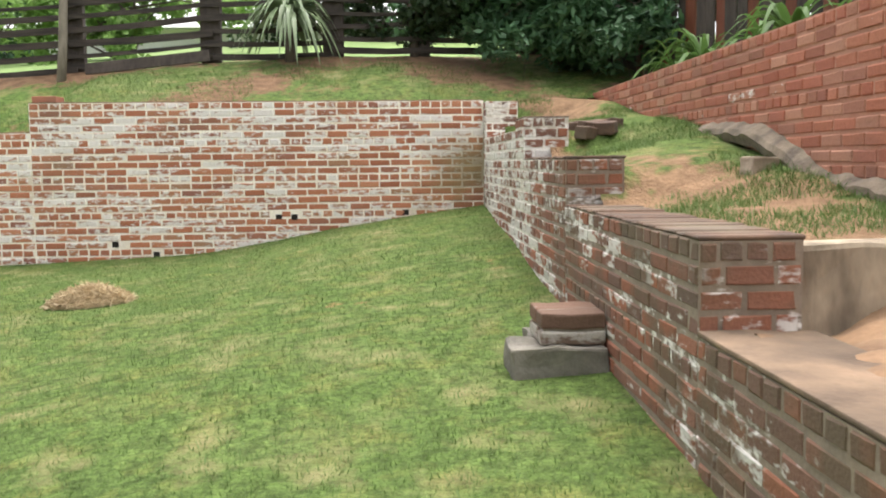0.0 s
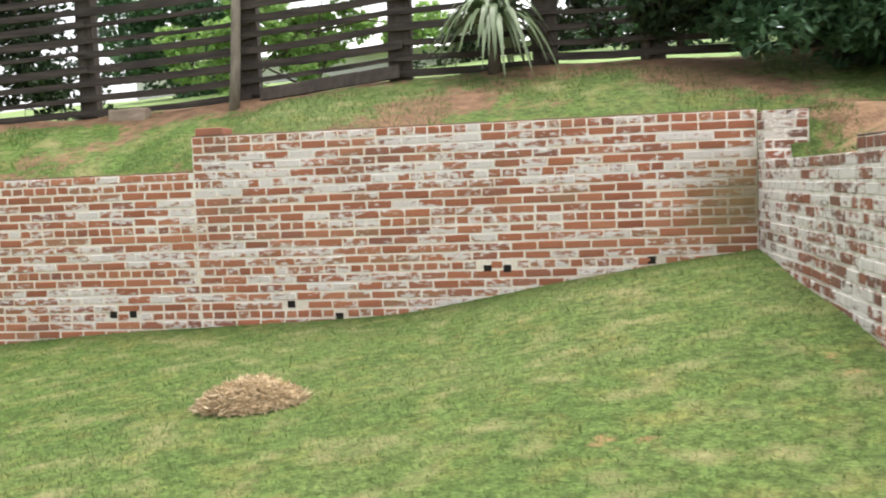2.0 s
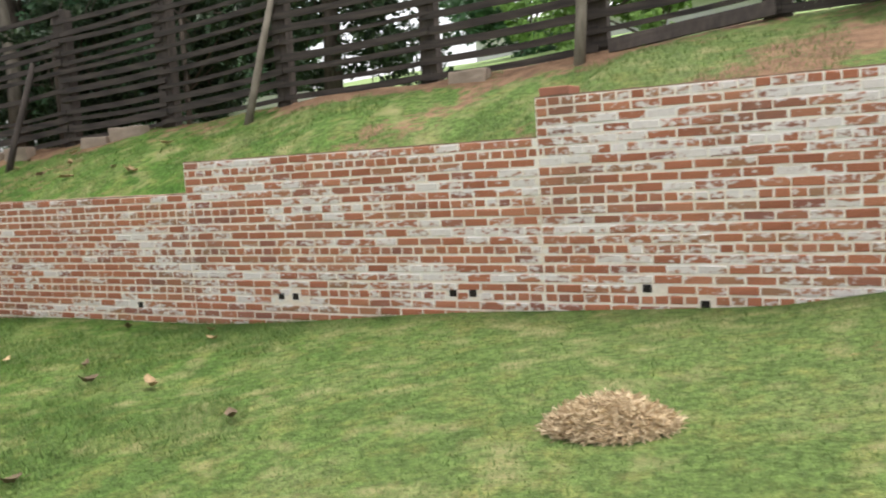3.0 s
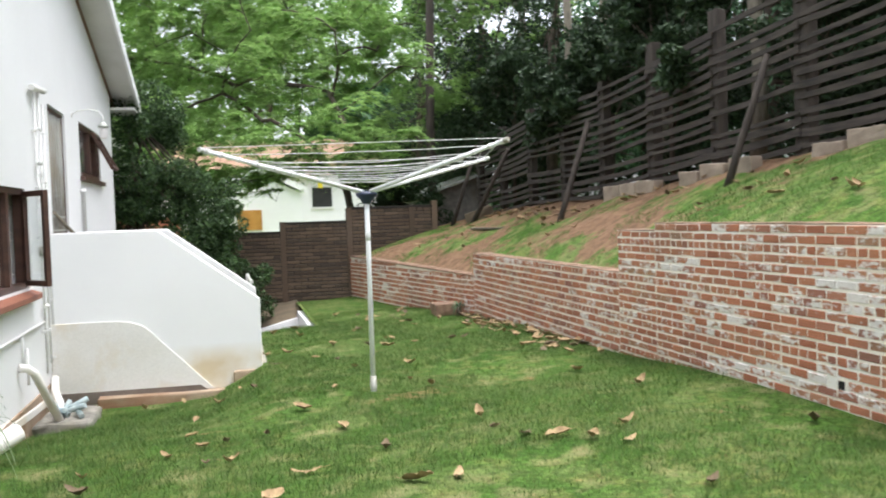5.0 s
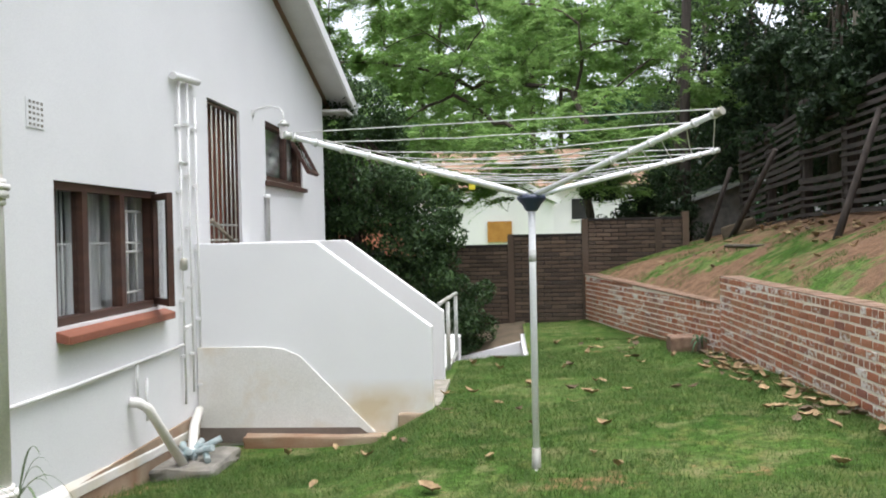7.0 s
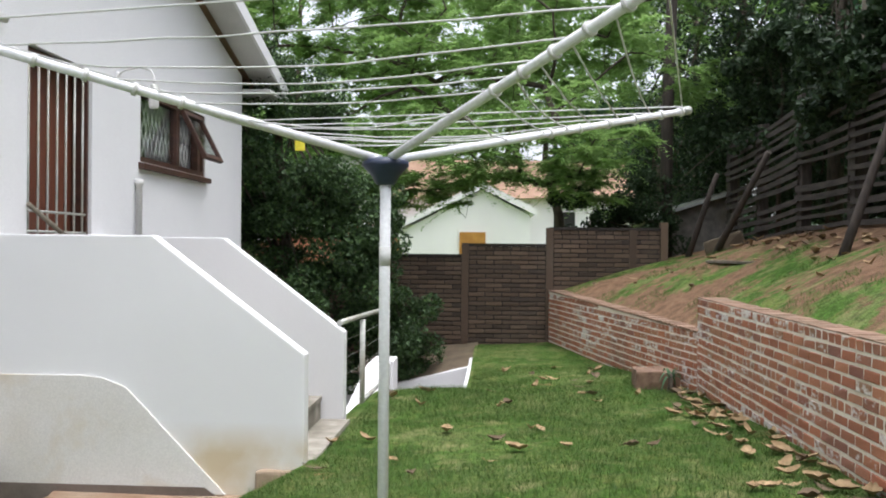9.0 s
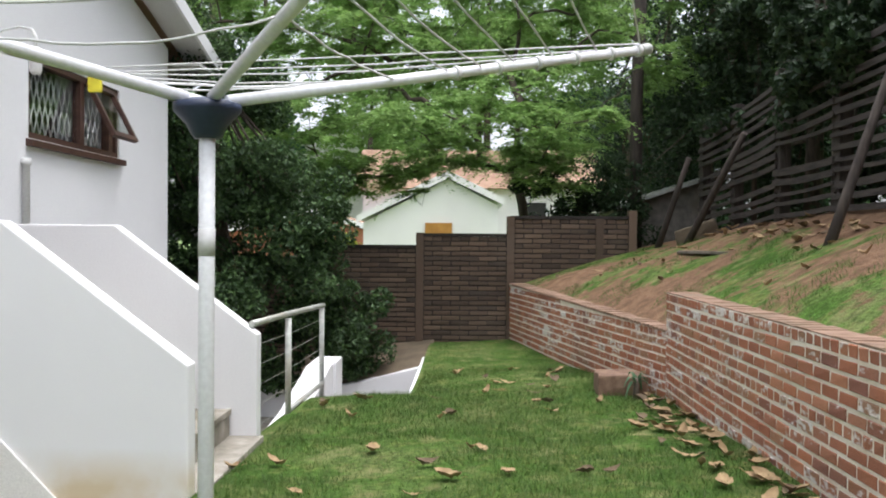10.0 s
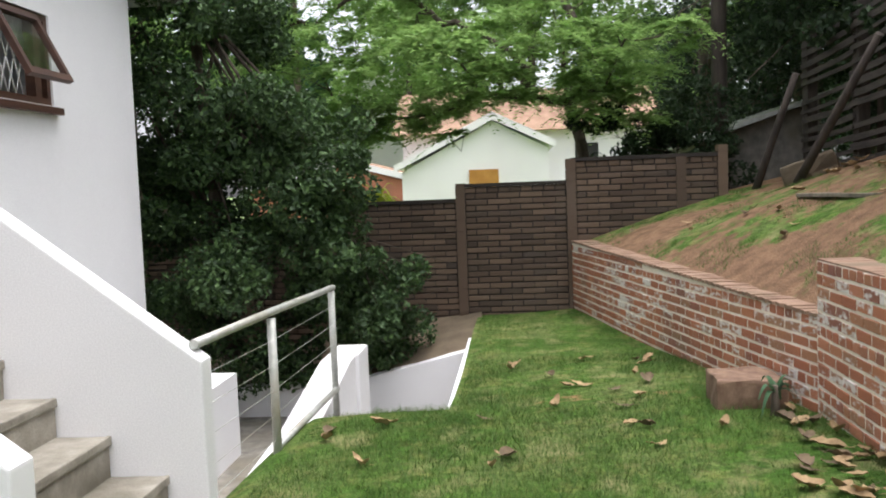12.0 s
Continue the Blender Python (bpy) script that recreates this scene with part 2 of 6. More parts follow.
stone = simple("stone", (0.24, 0.21, 0.18), (0.36, 0.32, 0.28), 7, 0.9, relief=0.5)
block_mat = simple("block_mat", (0.25, 0.20, 0.15), (0.36, 0.29, 0.22), 4, 0.95, relief=0.5)
rag = simple("rag", (0.25, 0.33, 0.33), (0.45, 0.50, 0.50), 18, 0.9)


def leaf_material(name, tones, sheen=0.5, through=0.25, dry=None):
    m, n, l, b = material(name, sheen)
    rnd = n.new("ShaderNodeNewGeometry").outputs["Random Per Island"]
    col = ramp(n, l, rnd, [(i / max(1, len(tones) - 1), c) for i, c in enumerate(tones)])
    col = mix(n, l, 0.5, col, ramp(n, l, noise_at(n, l, 2.6, 6), [(0.32, W(0.35)), (0.68, W(1.1))]), "MULTIPLY")
    if dry:
        col = mix(n, l, along_x(n, l, -7.5, -2.5), col, mix(n, l, 0.75, col, dry))
    l.new(col, b.inputs["Base Color"])
    b.inputs["Specular IOR Level"].default_value = 0.25
    tr = n.new("ShaderNodeBsdfTranslucent")
    l.new(col, tr.inputs["Color"])
    ms = n.new("ShaderNodeMixShader")
    ms.inputs[0].default_value = through
    l.new(b.outputs[0], ms.inputs[1])
    l.new(tr.outputs[0], ms.inputs[2])
    l.new(ms.outputs[0], n["Material Output"].inputs["Surface"])
    return m


leaf_dark = leaf_material("leaf_dark", [(0.028, 0.055, 0.022), (0.05, 0.095, 0.035), (0.085, 0.155, 0.045), (0.04, 0.075, 0.034)], 0.55, 0.2)
leaf_acacia = leaf_material("leaf_acacia", [(0.18, 0.31, 0.08), (0.27, 0.43, 0.12), (0.33, 0.50, 0.17), (0.21, 0.37, 0.11)], 0.6, 0.55)
leaf_mid = leaf_material("leaf_mid", [(0.05, 0.115, 0.055), (0.08, 0.17, 0.08), (0.12, 0.225, 0.11)], 0.45, 0.25)
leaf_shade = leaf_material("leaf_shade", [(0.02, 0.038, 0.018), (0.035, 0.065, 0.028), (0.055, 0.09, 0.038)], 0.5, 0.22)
leaf_strap = leaf_material("leaf_strap", [(0.15, 0.21, 0.11), (0.21, 0.28, 0.15), (0.26, 0.33, 0.19)], 0.4, 0.2)
leaf_fern = leaf_material("leaf_fern", [(0.08, 0.16, 0.04), (0.13, 0.23, 0.06)], 0.5, 0.35)
leaf_yellow = leaf_material("leaf_yellow", [(0.45, 0.50, 0.03), (0.35, 0.45, 0.04)], 0.5, 0.35)
blade_green = leaf_material("blade_green", [(0.035, 0.09, 0.012), (0.06, 0.135, 0.02), (0.09, 0.17, 0.03), (0.14, 0.18, 0.05), (0.045, 0.11, 0.016)], 0.55, 0.35, (0.10, 0.158, 0.046))
straw = leaf_material("straw", [(0.42, 0.31, 0.18), (0.56, 0.44, 0.27), (0.64, 0.53, 0.35)], 0.7, 0.15)


def ground_material(name, bare, bare_col=(0.34, 0.20, 0.105), shift=0.0, foot=0.0):
    """Mown grass over sandy soil; bare: how much soil shows."""
    m, n, l, b = material(name, 0.95)
    g = ramp(n, l, noise_at(n, l, 1.3, 6), [(0.3, (0.04, 0.095, 0.014)), (0.5, (0.07, 0.135, 0.024)), (0.72, (0.13, 0.165, 0.055))])
    g = mix(n, l, along_x(n, l, -7.5, -2.5), g, mix(n, l, 0.55, g, (0.12, 0.158, 0.055)))
    g = mix(n, l, ramp(n, l, noise_at(n, l, 4.5, 7), [(0.5, W(0)), (0.72, W(0.8))]), g, (0.17, 0.175, 0.055))
    g = mix(n, l, 0.8, g, ramp(n, l, noise_at(n, l, 17, 6), [(0.3, W(0.45)), (0.65, W(1.25))]), "MULTIPLY")
    g = mix(n, l, 0.7, g, ramp(n, l, noise_at(n, l, 55, 5), [(0.28, W(0.4)), (0.7, W(1.3))]), "MULTIPLY")
    dry = ramp(n, l, noise_at(n, l, 3.5, 7), [(0.53, W(0)), (0.72, W(0.7))])
    g = mix(n, l, dry, g, (0.25, 0.225, 0.11))
    add = n.new("ShaderNodeMath")
    add.operation, add.inputs[1].default_value = "MULTIPLY_ADD", 0.35
    l.new(noise_at(n, l, 9, 6), add.inputs[0])
    away = n.new("ShaderNodeMath")
    away.operation, away.inputs[1].default_value = "MULTIPLY_ADD", -shift
    l.new(along_x(n, l, -14, -9), away.inputs[0])
    l.new(noise_at(n, l, 0.8, 5), away.inputs[2])
    l.new(away.outputs[0], add.inputs[2])
    worn = add.outputs[0]
    if foot:
        worn = calc(n, l, "MULTIPLY_ADD", along_x(n, l, 11.25, 11.85, "Y"), foot, worn)
    soil = mix(n, l, noise_at(n, l, 40, 5), tuple(v * 0.6 for v in bare_col), tuple(min(1, v * 1.2) for v in bare_col))
    soil = mix(n, l, 0.8, soil, ramp(n, l, noise_at(n, l, 7, 7), [(0.3, W(0.5)), (0.65, W(1.1))]), "MULTIPLY")
    col = mix(n, l, ramp(n, l, worn, [(bare, W(0)), (bare + 0.08, W(1))]), g, soil)
    l.new(col, b.inputs["Base Color"])
    b.inputs["Specular IOR Level"].default_value = 0.1
    bump(n, l, b, noise_at(n, l, 45, 6), 0.8, 0.03)
    return m


lawn_mat = ground_material("lawn_mat", 0.86)
bank_mat = ground_material("bank_mat", 0.60, (0.215, 0.133, 0.08), 0.12, 0.14)
far_bank_mat = ground_material("far_bank_mat", 0.64, (0.29, 0.185, 0.11))
soil_mat = simple("soil_mat", (0.13, 0.078, 0.045), (0.30, 0.185, 0.105), 7, 0.98, fine=50, relief=0.8)
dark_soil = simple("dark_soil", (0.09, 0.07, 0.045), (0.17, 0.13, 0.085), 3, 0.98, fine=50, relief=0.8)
field_mat = simple("field_mat", (0.12, 0.20, 0.05), (0.19, 0.27, 0.08), 0.6, 0.95)

gm, gn, gl, gb = material("pane_glass", 0.05)
gb.inputs["Transmission Weight"].default_value, gb.inputs["IOR"].default_value = 1.0, 1.45
gb.inputs["Base Color"].default_value = (0.85, 0.88, 0.88, 1)
pane_glass = gm
footing_mat = simple("footing_mat", (0.10, 0.08, 0.06), (0.25, 0.20, 0.145), 9, 0.95, fine=45, relief=0.8)

# ---- mesh helpers ----
def box(bm, x0, x1, y0, y1, z0, z1, m=None):
    v = [Vector((x, y, z)) for z in (z0, z1) for y in (y0, y1) for x in (x0, x1)]
    v = [bm.verts.new(m @ p if m else p) for p in v]
    for f in ((0, 2, 3, 1), (4, 5, 7, 6), (0, 1, 5, 4), (2, 6, 7, 3), (0, 4, 6, 2), (1, 3, 7, 5)):
        bm.faces.new([v[i] for i in f])
    return bm


def soft_box(x0, x1, y0, y1, z0, z1, r=0.006, m=None, rough=0.0):
    bm = bmesh.new()
    box(bm, x0, x1, y0, y1, z0, z1, m)
    bmesh.ops.recalc_face_normals(bm, faces=bm.faces)
    if r:
        bmesh.ops.bevel(bm, geom=bm.edges[:], offset=r, segments=2, affect="EDGES", profile=0.6)
    if rough:
        bmesh.ops.subdivide_edges(bm, edges=[e for e in bm.edges if e.calc_length() > 0.06], cuts=3, use_grid_fill=True)
        for v in bm.verts:
            v.co += Vector(noise.noise_vector(v.co * 6)) * rough + Vector(noise.noise_vector(v.co * 23)) * rough * 0.5
    return bm


def tube(bm, pts, radii, seg=8, cap=True):
    """A tapered tube along points."""
    pts = [Vector(p) for p in pts]
    if isinstance(radii, (int, float)):
        radii = [radii] * len(pts)
    rings, up = [], None
    for i, p in enumerate(pts):
        d = (pts[min(i + 1, len(pts) - 1)] - pts[max(i - 1, 0)]).normalized()
        if up is None:
            up = d.orthogonal().normalized()
        up = (up - d * up.dot(d)).normalized()
        side = d.cross(up)
        rings.append([bm.verts.new(p + (up * math.cos(a) + side * math.sin(a)) * radii[i]) for a in [2 * math.pi * k / seg for k in range(seg)]])
    for a, b in zip(rings, rings[1:]):
        for k in range(seg):
            bm.faces.new((a[k], a[(k + 1) % seg], b[(k + 1) % seg], b[k])).smooth = True
    if cap:
        bm.faces.new(rings[0][::-1])
        bm.faces.new(rings[-1])
    return bm


def extrude_outline(pts, axis, a, b, r=0.0):
    """A prism: an outline in the two other axes, from a to b along axis."""
    bm = bmesh.new()
    def at(p, k):
        return (k, p[0], p[1]) if axis == "x" else (p[0], k, p[1]) if axis == "y" else (p[0], p[1], k)
    lo, hi = [bm.verts.new(at(p, a)) for p in pts], [bm.verts.new(at(p, b)) for p in pts]
    bm.faces.new(lo), bm.faces.new(hi[::-1])
    for i in range(len(pts)):
        j = (i + 1) % len(pts)
        bm.faces.new((lo[i], hi[i], hi[j], lo[j]))
    bmesh.ops.recalc_face_normals(bm, faces=bm.faces)
    if r:
        bmesh.ops.bevel(bm, geom=bm.edges[:], offset=r, segments=2, affect="EDGES", profile=0.6)
    return bm


def part(name, bm, mat, parent=None, label=""):
    me = bpy.data.meshes.new(name)
    bmesh.ops.recalc_face_normals(bm, faces=bm.faces) if len(bm.faces) < 4000 else None
    bm.to_mesh(me)
    bm.free()
    me.materials.append(mat)
    ob = new(name, me)
    ob.parent = parent
    return tagged(ob, label)


def thing(name, bm, mat, label, category, group="", kind=""):
    return tagged(part(name, bm, mat), label, category, group, kind)


def empty(name, at, label, category, group="", kind=""):
    ob = new(name)
    ob.location = at
    ob.empty_display_size = 0.1
    return tagged(ob, label, category, group, kind)


def under(parent, ob):
    """Parent ob, keeping it where it stands."""
    ob.parent = parent
    ob.matrix_parent_inverse = Matrix.LocRotScale(parent.location, parent.rotation_euler, None).inverted()
    return ob


def raw(name, verts, faces, mat, smooth=False):
    """One mesh from arrays: verts (n, 3), faces (m, k)."""
    verts, faces = np.asarray(verts, np.float32), np.asarray(faces, np.int32)
    me = bpy.data.meshes.new(name)
    me.vertices.add(len(verts))
    me.vertices.foreach_set("co", verts.ravel())
    k = faces.shape[1]
    me.loops.add(faces.size)
    me.loops.foreach_set("vertex_index", faces.ravel())
    me.polygons.add(len(faces))
    me.polygons.foreach_set("loop_start", np.arange(0, faces.size, k, dtype=np.int32))
    me.polygons.foreach_set("use_smooth", np.full(len(faces), smooth))
    me.update(calc_edges=True)
    me.materials.append(mat)
    return new(name, me)


def lerp(x, pts):
    xs, ys = zip(*pts)
    return np.interp(x, xs, ys)


# ---- heights of the plot ----
WALL_Y, SIDE_X, RED_X, FENCE_Y, HOUSE_Y, BACK_X = 9.845, 1.16, 2.35, 12.0, 3.86, -23.5
BASE = [(-24, -0.50), (-18.5, -0.43), (-14.9, -0.30), (-10, -0.14), (-7, -0.06), (-5.2, 0.02), (-3.5, 0.11), (-1.7, 0.25), (-0.4, 0.46), (1.2, 0.66)]
FALL = [(-24, 0.03), (-13, 0.045), (-10, 0.055), (-2, 0.05), (1.2, 0.07)]
EDGE = [(-23.5, 0.40), (-17.13, 0.27), (-16.95, 0.62), (-11.31, 0.64), (-11.1, 1.05), (-10.3, 1.12), (-7.03, 1.13), (-6.85, 1.42), (-3.40, 1.43), (-3.2, 1.72), (1.2, 1.74), (6, 1.9)]
FENCE_Z = [(-26, 1.15), (-22.5, 1.3), (-20.4, 1.45), (-16.4, 1.5), (-14.6, 1.64), (-12, 1.82), (-9.3, 1.95), (-7.46, 2.1), (-5.5, 2.17), (-3.65, 2.25), (-2, 2.40), (0.3, 2.46), (1.5, 2.44), (6, 2.5)]


def wall_y(x):
    """The face of the long retaining wall: straight, then bent towards the house."""
    return WALL_Y - np.clip(-17.15 - x, 0, None) * 0.196


def lawn_z(x, y):
    x, y = np.asarray(x, float), np.asarray(y, float)
    dip = 0.27 * np.clip((6.25 - y) / 0.6, 0, 1) * np.clip((-9.8 - x) / 2.5, 0, 1)
    wave = -dip + 0.018 * np.sin(1.3 * x + 0.7 * y) + 0.012 * np.sin(2.9 * y - 1.1 * x)
    return lerp(x, BASE) - lerp(x, FALL) * (9.84 - y) + wave


def bank_z(x, y):
    x, y = np.asarray(x, float), np.asarray(y, float)
    y0 = wall_y(x) + 0.2
    k = np.clip((y - y0) / (FENCE_Y - y0), 0, None)
    lo, hi = lerp(x, EDGE), lerp(x, FENCE_Z)
    wave = 0.02 * np.sin(2.1 * x + 1.3 * y) + 0.015 * np.sin(4.3 * x - 2.2 * y)
    return np.where(k <= 1, lo + (hi - lo) * k ** 0.85, hi + (y - FENCE_Y) * 0.08) + wave * np.clip(k * 4, 0, 1)


TERRACE = [(3.2, 0.85), (4.24, 0.97), (5.26, 1.08), (6.2, 1.30), (7.3, 1.42), (9.3, 1.68), (10.05, 1.78)]
TERRACE_EDGE = [(3.2, 0.86), (5.2, 0.87), (5.4, 1.10), (6.8, 1.12), (6.95, 1.34), (9.55, 1.36), (9.7, 1.70), (10.05, 1.76)]


def terrace_z(x, y):
    k = np.clip((x - 1.45) / 0.75, 0, 1)
    return lerp(y, TERRACE_EDGE) * (1 - k) + lerp(y, TERRACE) * k + 0.02 * np.sin(5 * x + 3 * y) * np.clip(k * 5, 0, 1)


def grid_sheet(name, xs, ys, zf, mat, keep=None):
    X, Y = np.meshgrid(xs, ys)
    Z = zf(X, Y)
    nx, ny = len(xs), len(ys)
    idx = np.arange(nx * ny).reshape(ny, nx)
    q = np.stack([idx[:-1, :-1], idx[:-1, 1:], idx[1:, 1:], idx[1:, :-1]], -1).reshape(-1, 4)
    if keep is not None:
        cx, cy = X.ravel()[q].mean(1), Y.ravel()[q].mean(1)
        q = q[keep(cx, cy)]
    return raw(name, np.stack([X.ravel(), Y.ravel(), Z.ravel()], 1), q, mat, True)


# ---- ground ----
def sunk(x, y):
    """The stairwell and passage that lie below the lawn beside the house."""
    return ((x < -15.65) & (y < 6.12)) | ((x < -17.9) & (y < 7.35))


lawn = grid_sheet("lawn", np.arange(-24.0, 1.55, 0.15), np.arange(-6.05, 10.05, 0.15), lawn_z, lawn_mat, lambda x, y: ~sunk(x, y) & (y < wall_y(x) + 0.15))
tagged(lawn, "short mown green lawn with dry straw-coloured patches", "lawn", kind="structure")
bank = grid_sheet("grass_bank", np.concatenate([np.arange(-27, 2.6, 0.2), np.arange(3, 6.1, 0.5)]), np.arange(8.4, 14.05, 0.15), bank_z, bank_mat, lambda x, y: y > wall_y(x) + 0.12)
tagged(bank, "sloping bank of thin grass and bare orange soil", "bank", kind="structure")
terrace = grid_sheet("terrace_ground", np.arange(1.35, 2.5, 0.1), np.arange(3.25, 10.2, 0.1), terrace_z, far_bank_mat)
tagged(terrace, "strip of bare orange soil with grass tufts", "ground", kind="structure")
trough = grid_sheet("planter_soil", np.arange(1.3, 2.5, 0.04), np.arange(-6, 3.4, 0.06), lambda x, y: 0.545 + 0.025 * np.sin(7 * x + 4 * y) + 0.02 * np.sin(17 * x - 9 * y) + 0.012 * np.sin(31 * y + 12 * x) + 0.15 * (x - 1.45) + 0.05 * np.clip(y - 2, -1, 2), soil_mat)
tagged(trough, "loose brown planter soil behind low wall", "soil", kind="structure")
plot = grid_sheet("ground", np.concatenate([np.linspace(-900, -60, 12), np.linspace(-50, 40, 46), np.linspace(60, 900, 12)]),
                  np.concatenate([np.linspace(-900, -40, 12), np.linspace(-30, 60, 46), np.linspace(80, 900, 12)]),
                  lambda x, y: np.where((y > 13.4) & (x > -24), lerp(x, FENCE_Z) - 0.05 + np.clip(y - 13, 0, 22) * 0.155, np.where((x > 2.7) & (y > -6), 1.7, -1.9)), field_mat)
tagged(plot, "wide green ground of the neighbouring plots", "ground", kind="structure")
passage = thing("passage_floor", box(bmesh.new(), -22.0, -15.3, 2.0, 7.3, -1.7, -1.55), concrete, "bare concrete floor of a sunken passage", "floor", kind="structure")
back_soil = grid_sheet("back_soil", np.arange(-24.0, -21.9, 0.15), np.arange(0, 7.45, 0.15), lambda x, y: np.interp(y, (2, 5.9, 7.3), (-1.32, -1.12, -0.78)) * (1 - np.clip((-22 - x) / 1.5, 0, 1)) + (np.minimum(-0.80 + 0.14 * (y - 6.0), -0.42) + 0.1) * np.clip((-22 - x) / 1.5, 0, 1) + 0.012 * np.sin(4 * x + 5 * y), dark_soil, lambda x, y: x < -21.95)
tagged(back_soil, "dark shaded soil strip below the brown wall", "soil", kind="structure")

# ---- retaining walls: mortar cores ----
P, BL = 0.0738, 0.2125          # course height, stretcher length with joint
TOP = 1.755                     # top course of the long wall, on which all courses are counted
MAIN = [(-3.41, 1.16, TOP), (-7.04, -3.41, TOP - 4 * P), (-10.48, -7.04, TOP - 8 * P), (-11.33, -10.48, TOP - 9 * P), (-17.15, -11.33, TOP - 15 * P)]
SIDE = [(9.6, WALL_Y, 1.73), (7.32, 9.6, 1.73 - 5 * P), (6.87, 7.32, 1.73 - 4 * P), (5.27, 6.87, 1.73 - 8 * P), (3.1, 5.27, 1.73 - 11 * P - 0.03), (-6.0, 3.1, 0.60)]
SET = 0.0035                    # how far joints lie behind the brick faces

retaining_wall = empty("wall_retaining", (-6, WALL_Y, 0), "weathered red brick retaining wall with flaking white limewash, stepped top", "wall", kind="structure")
side_wall = empty("wall_side", (SIDE_X, 4, 0), "low stepped brick wall with flaking limewash beside the lawn", "wall", kind="structure")
for a, b, top in MAIN:
    under(retaining_wall, part("mortar_core", box(bmesh.new(), a, b, WALL_Y + SET, WALL_Y + 0.3, -0.9, top - 0.004), mortar))
core = bmesh.new()
c0, c1 = (-17.15, WALL_Y), (BACK_X, float(wall_y(BACK_X)))
vs = [core.verts.new((x, y + d, z)) for (x, y, zt) in ((*c0, TOP - 20 * P), (*c1, 0.42)) for d, z in ((SET, -1), (0.3, -1), (0.3, zt - 0.004), (SET, zt - 0.004))]
for f in ((0, 1, 2, 3), (7, 6, 5, 4), (0, 3, 7, 4), (3, 2, 6, 7), (2, 1, 5, 6)):
    core.faces.new([vs[i] for i in f])
under(retaining_wall, part("mortar_core", core, mortar))
for a, b, top in SIDE:
    under(side_wall, part("mortar_core", box(bmesh.new(), SIDE_X + SET, SIDE_X + 0.32, a + SET, b, -0.9, top - 0.004), mortar_side))
    if b < 8:
        cap = bmesh.new()
        n = max(2, int((b - a) / 0.078))
        for i in range(n):
            y0, y1 = a + (b - a) * i / n, a + (b - a) * (i + 1) / n
            box(cap, SIDE_X + random.uniform(-0.002, 0.004), SIDE_X + 0.325 + random.uniform(-0.006, 0.006), y0 + 0.002, y1 - 0.002, top - 0.004, top + 0.008 + random.uniform(-0.005, 0.005))
        bmesh.ops.bevel(cap, geom=cap.edges[:], offset=0.005, segments=1, affect="EDGES")
        if a < 3:
            cap.free()
            cap = soft_box(SIDE_X + 0.001, SIDE_X + 0.36, a, b - 0.002, top - 0.003, top + 0.014, 0.006, rough=0.012)
        under(side_wall, part("coping", cap, coping if a > 3 else earthy_top, None, "worn earth-stained brick coping" if a > 3 else "cement wall top under dry earth"))

red_wall = empty("wall_red", (RED_X, 4, 1), "red brick boundary wall with rough footing above the terrace", "wall", kind="structure")
under(red_wall, part("mortar_core", box(bmesh.new(), RED_X + 0.006, RED_X + 0.23, -6, 10.4, 0.2, 1.836), mortar_red))
foot = bmesh.new()
rings = []
for i in range(72):
    y = 3.0 + i * 0.05
    w = noise.noise((y * 4, 2, 0))
    if y < 4.95:
        top, low = 0.99 + 0.09 * (y - 4) + 0.03 * noise.noise((y * 5, 0, 0)), 0.5
    else:
        top = float(lerp(y, [(4.95, 1.12), (5.25, 1.22), (5.6, 1.32), (5.95, 1.34), (6.4, 1.36)])) + 0.02 * noise.noise((y * 5, 1, 0))
        low = top - 0.12 - 0.03 * noise.noise((y * 6, 3, 0))
    out = 0.07 + 0.03 * w
    prof = [(0.1, low), (-out * 0.8, low), (-out * 1.2, (low + top) / 2 + 0.03 * w), (-out, top - 0.03), (0.0, top + 0.01), (0.1, top)]
    rings.append([foot.verts.new((RED_X + dx, y, z + 0.012 * noise.noise((y * 11, dx * 30, z * 9)))) for dx, z in prof])
for a, b in zip(rings, rings[1:]):
    for k in range(5):
        foot.faces.new((a[k], a[k + 1], b[k + 1], b[k]))
under(red_wall, part("footing", foot, footing_mat, None, "rough grey concrete footing, undermined and cracked"))
retainer = thing("planter_wall", soft_box(1.47, 2.36, 3.16, 3.32, 0.3, 0.86, 0.02, rough=0.02), simple("stained_concrete", (0.15, 0.12, 0.085), (0.52, 0.43, 0.31), 9, 0.95, fine=50, relief=0.7, stain=(0.06, 0.05, 0.04), squash=(1.0, 1.0, 0.35)), "short stained concrete wall between soil levels", "wall", kind="structure")

# ---- brown boundary wall ----
brown_wall = empty("wall_back", (BACK_X, 8, 0), "brown brick-pattern boundary wall with pillars, stepped down", "wall", kind="structure")
PANELS = [(8.62, 10.65, 1.50), (7.10, 8.62, 1.20), (5.58, 7.10, 1.00), (4.06, 5.58, 0.80), (2.54, 4.06, 0.6), (-4, 2.54, 0.5)]
for a, b, top in PANELS:
    # core colour carries the shadow of the deep panel grooves
    under(brown_wall, part("panel_core", box(bmesh.new(), BACK_X - 0.12, BACK_X - 0.018, a, b, -1.6, top), groove_shade_coping))
    lip = bmesh.new()
    box(lip, BACK_X - 0.14, BACK_X + 0.02, a, b, top + 0.001, top + 0.05)
    under(brown_wall, part("coping", lip, groove_shade_coping, None, "dark weathered coping strip"))
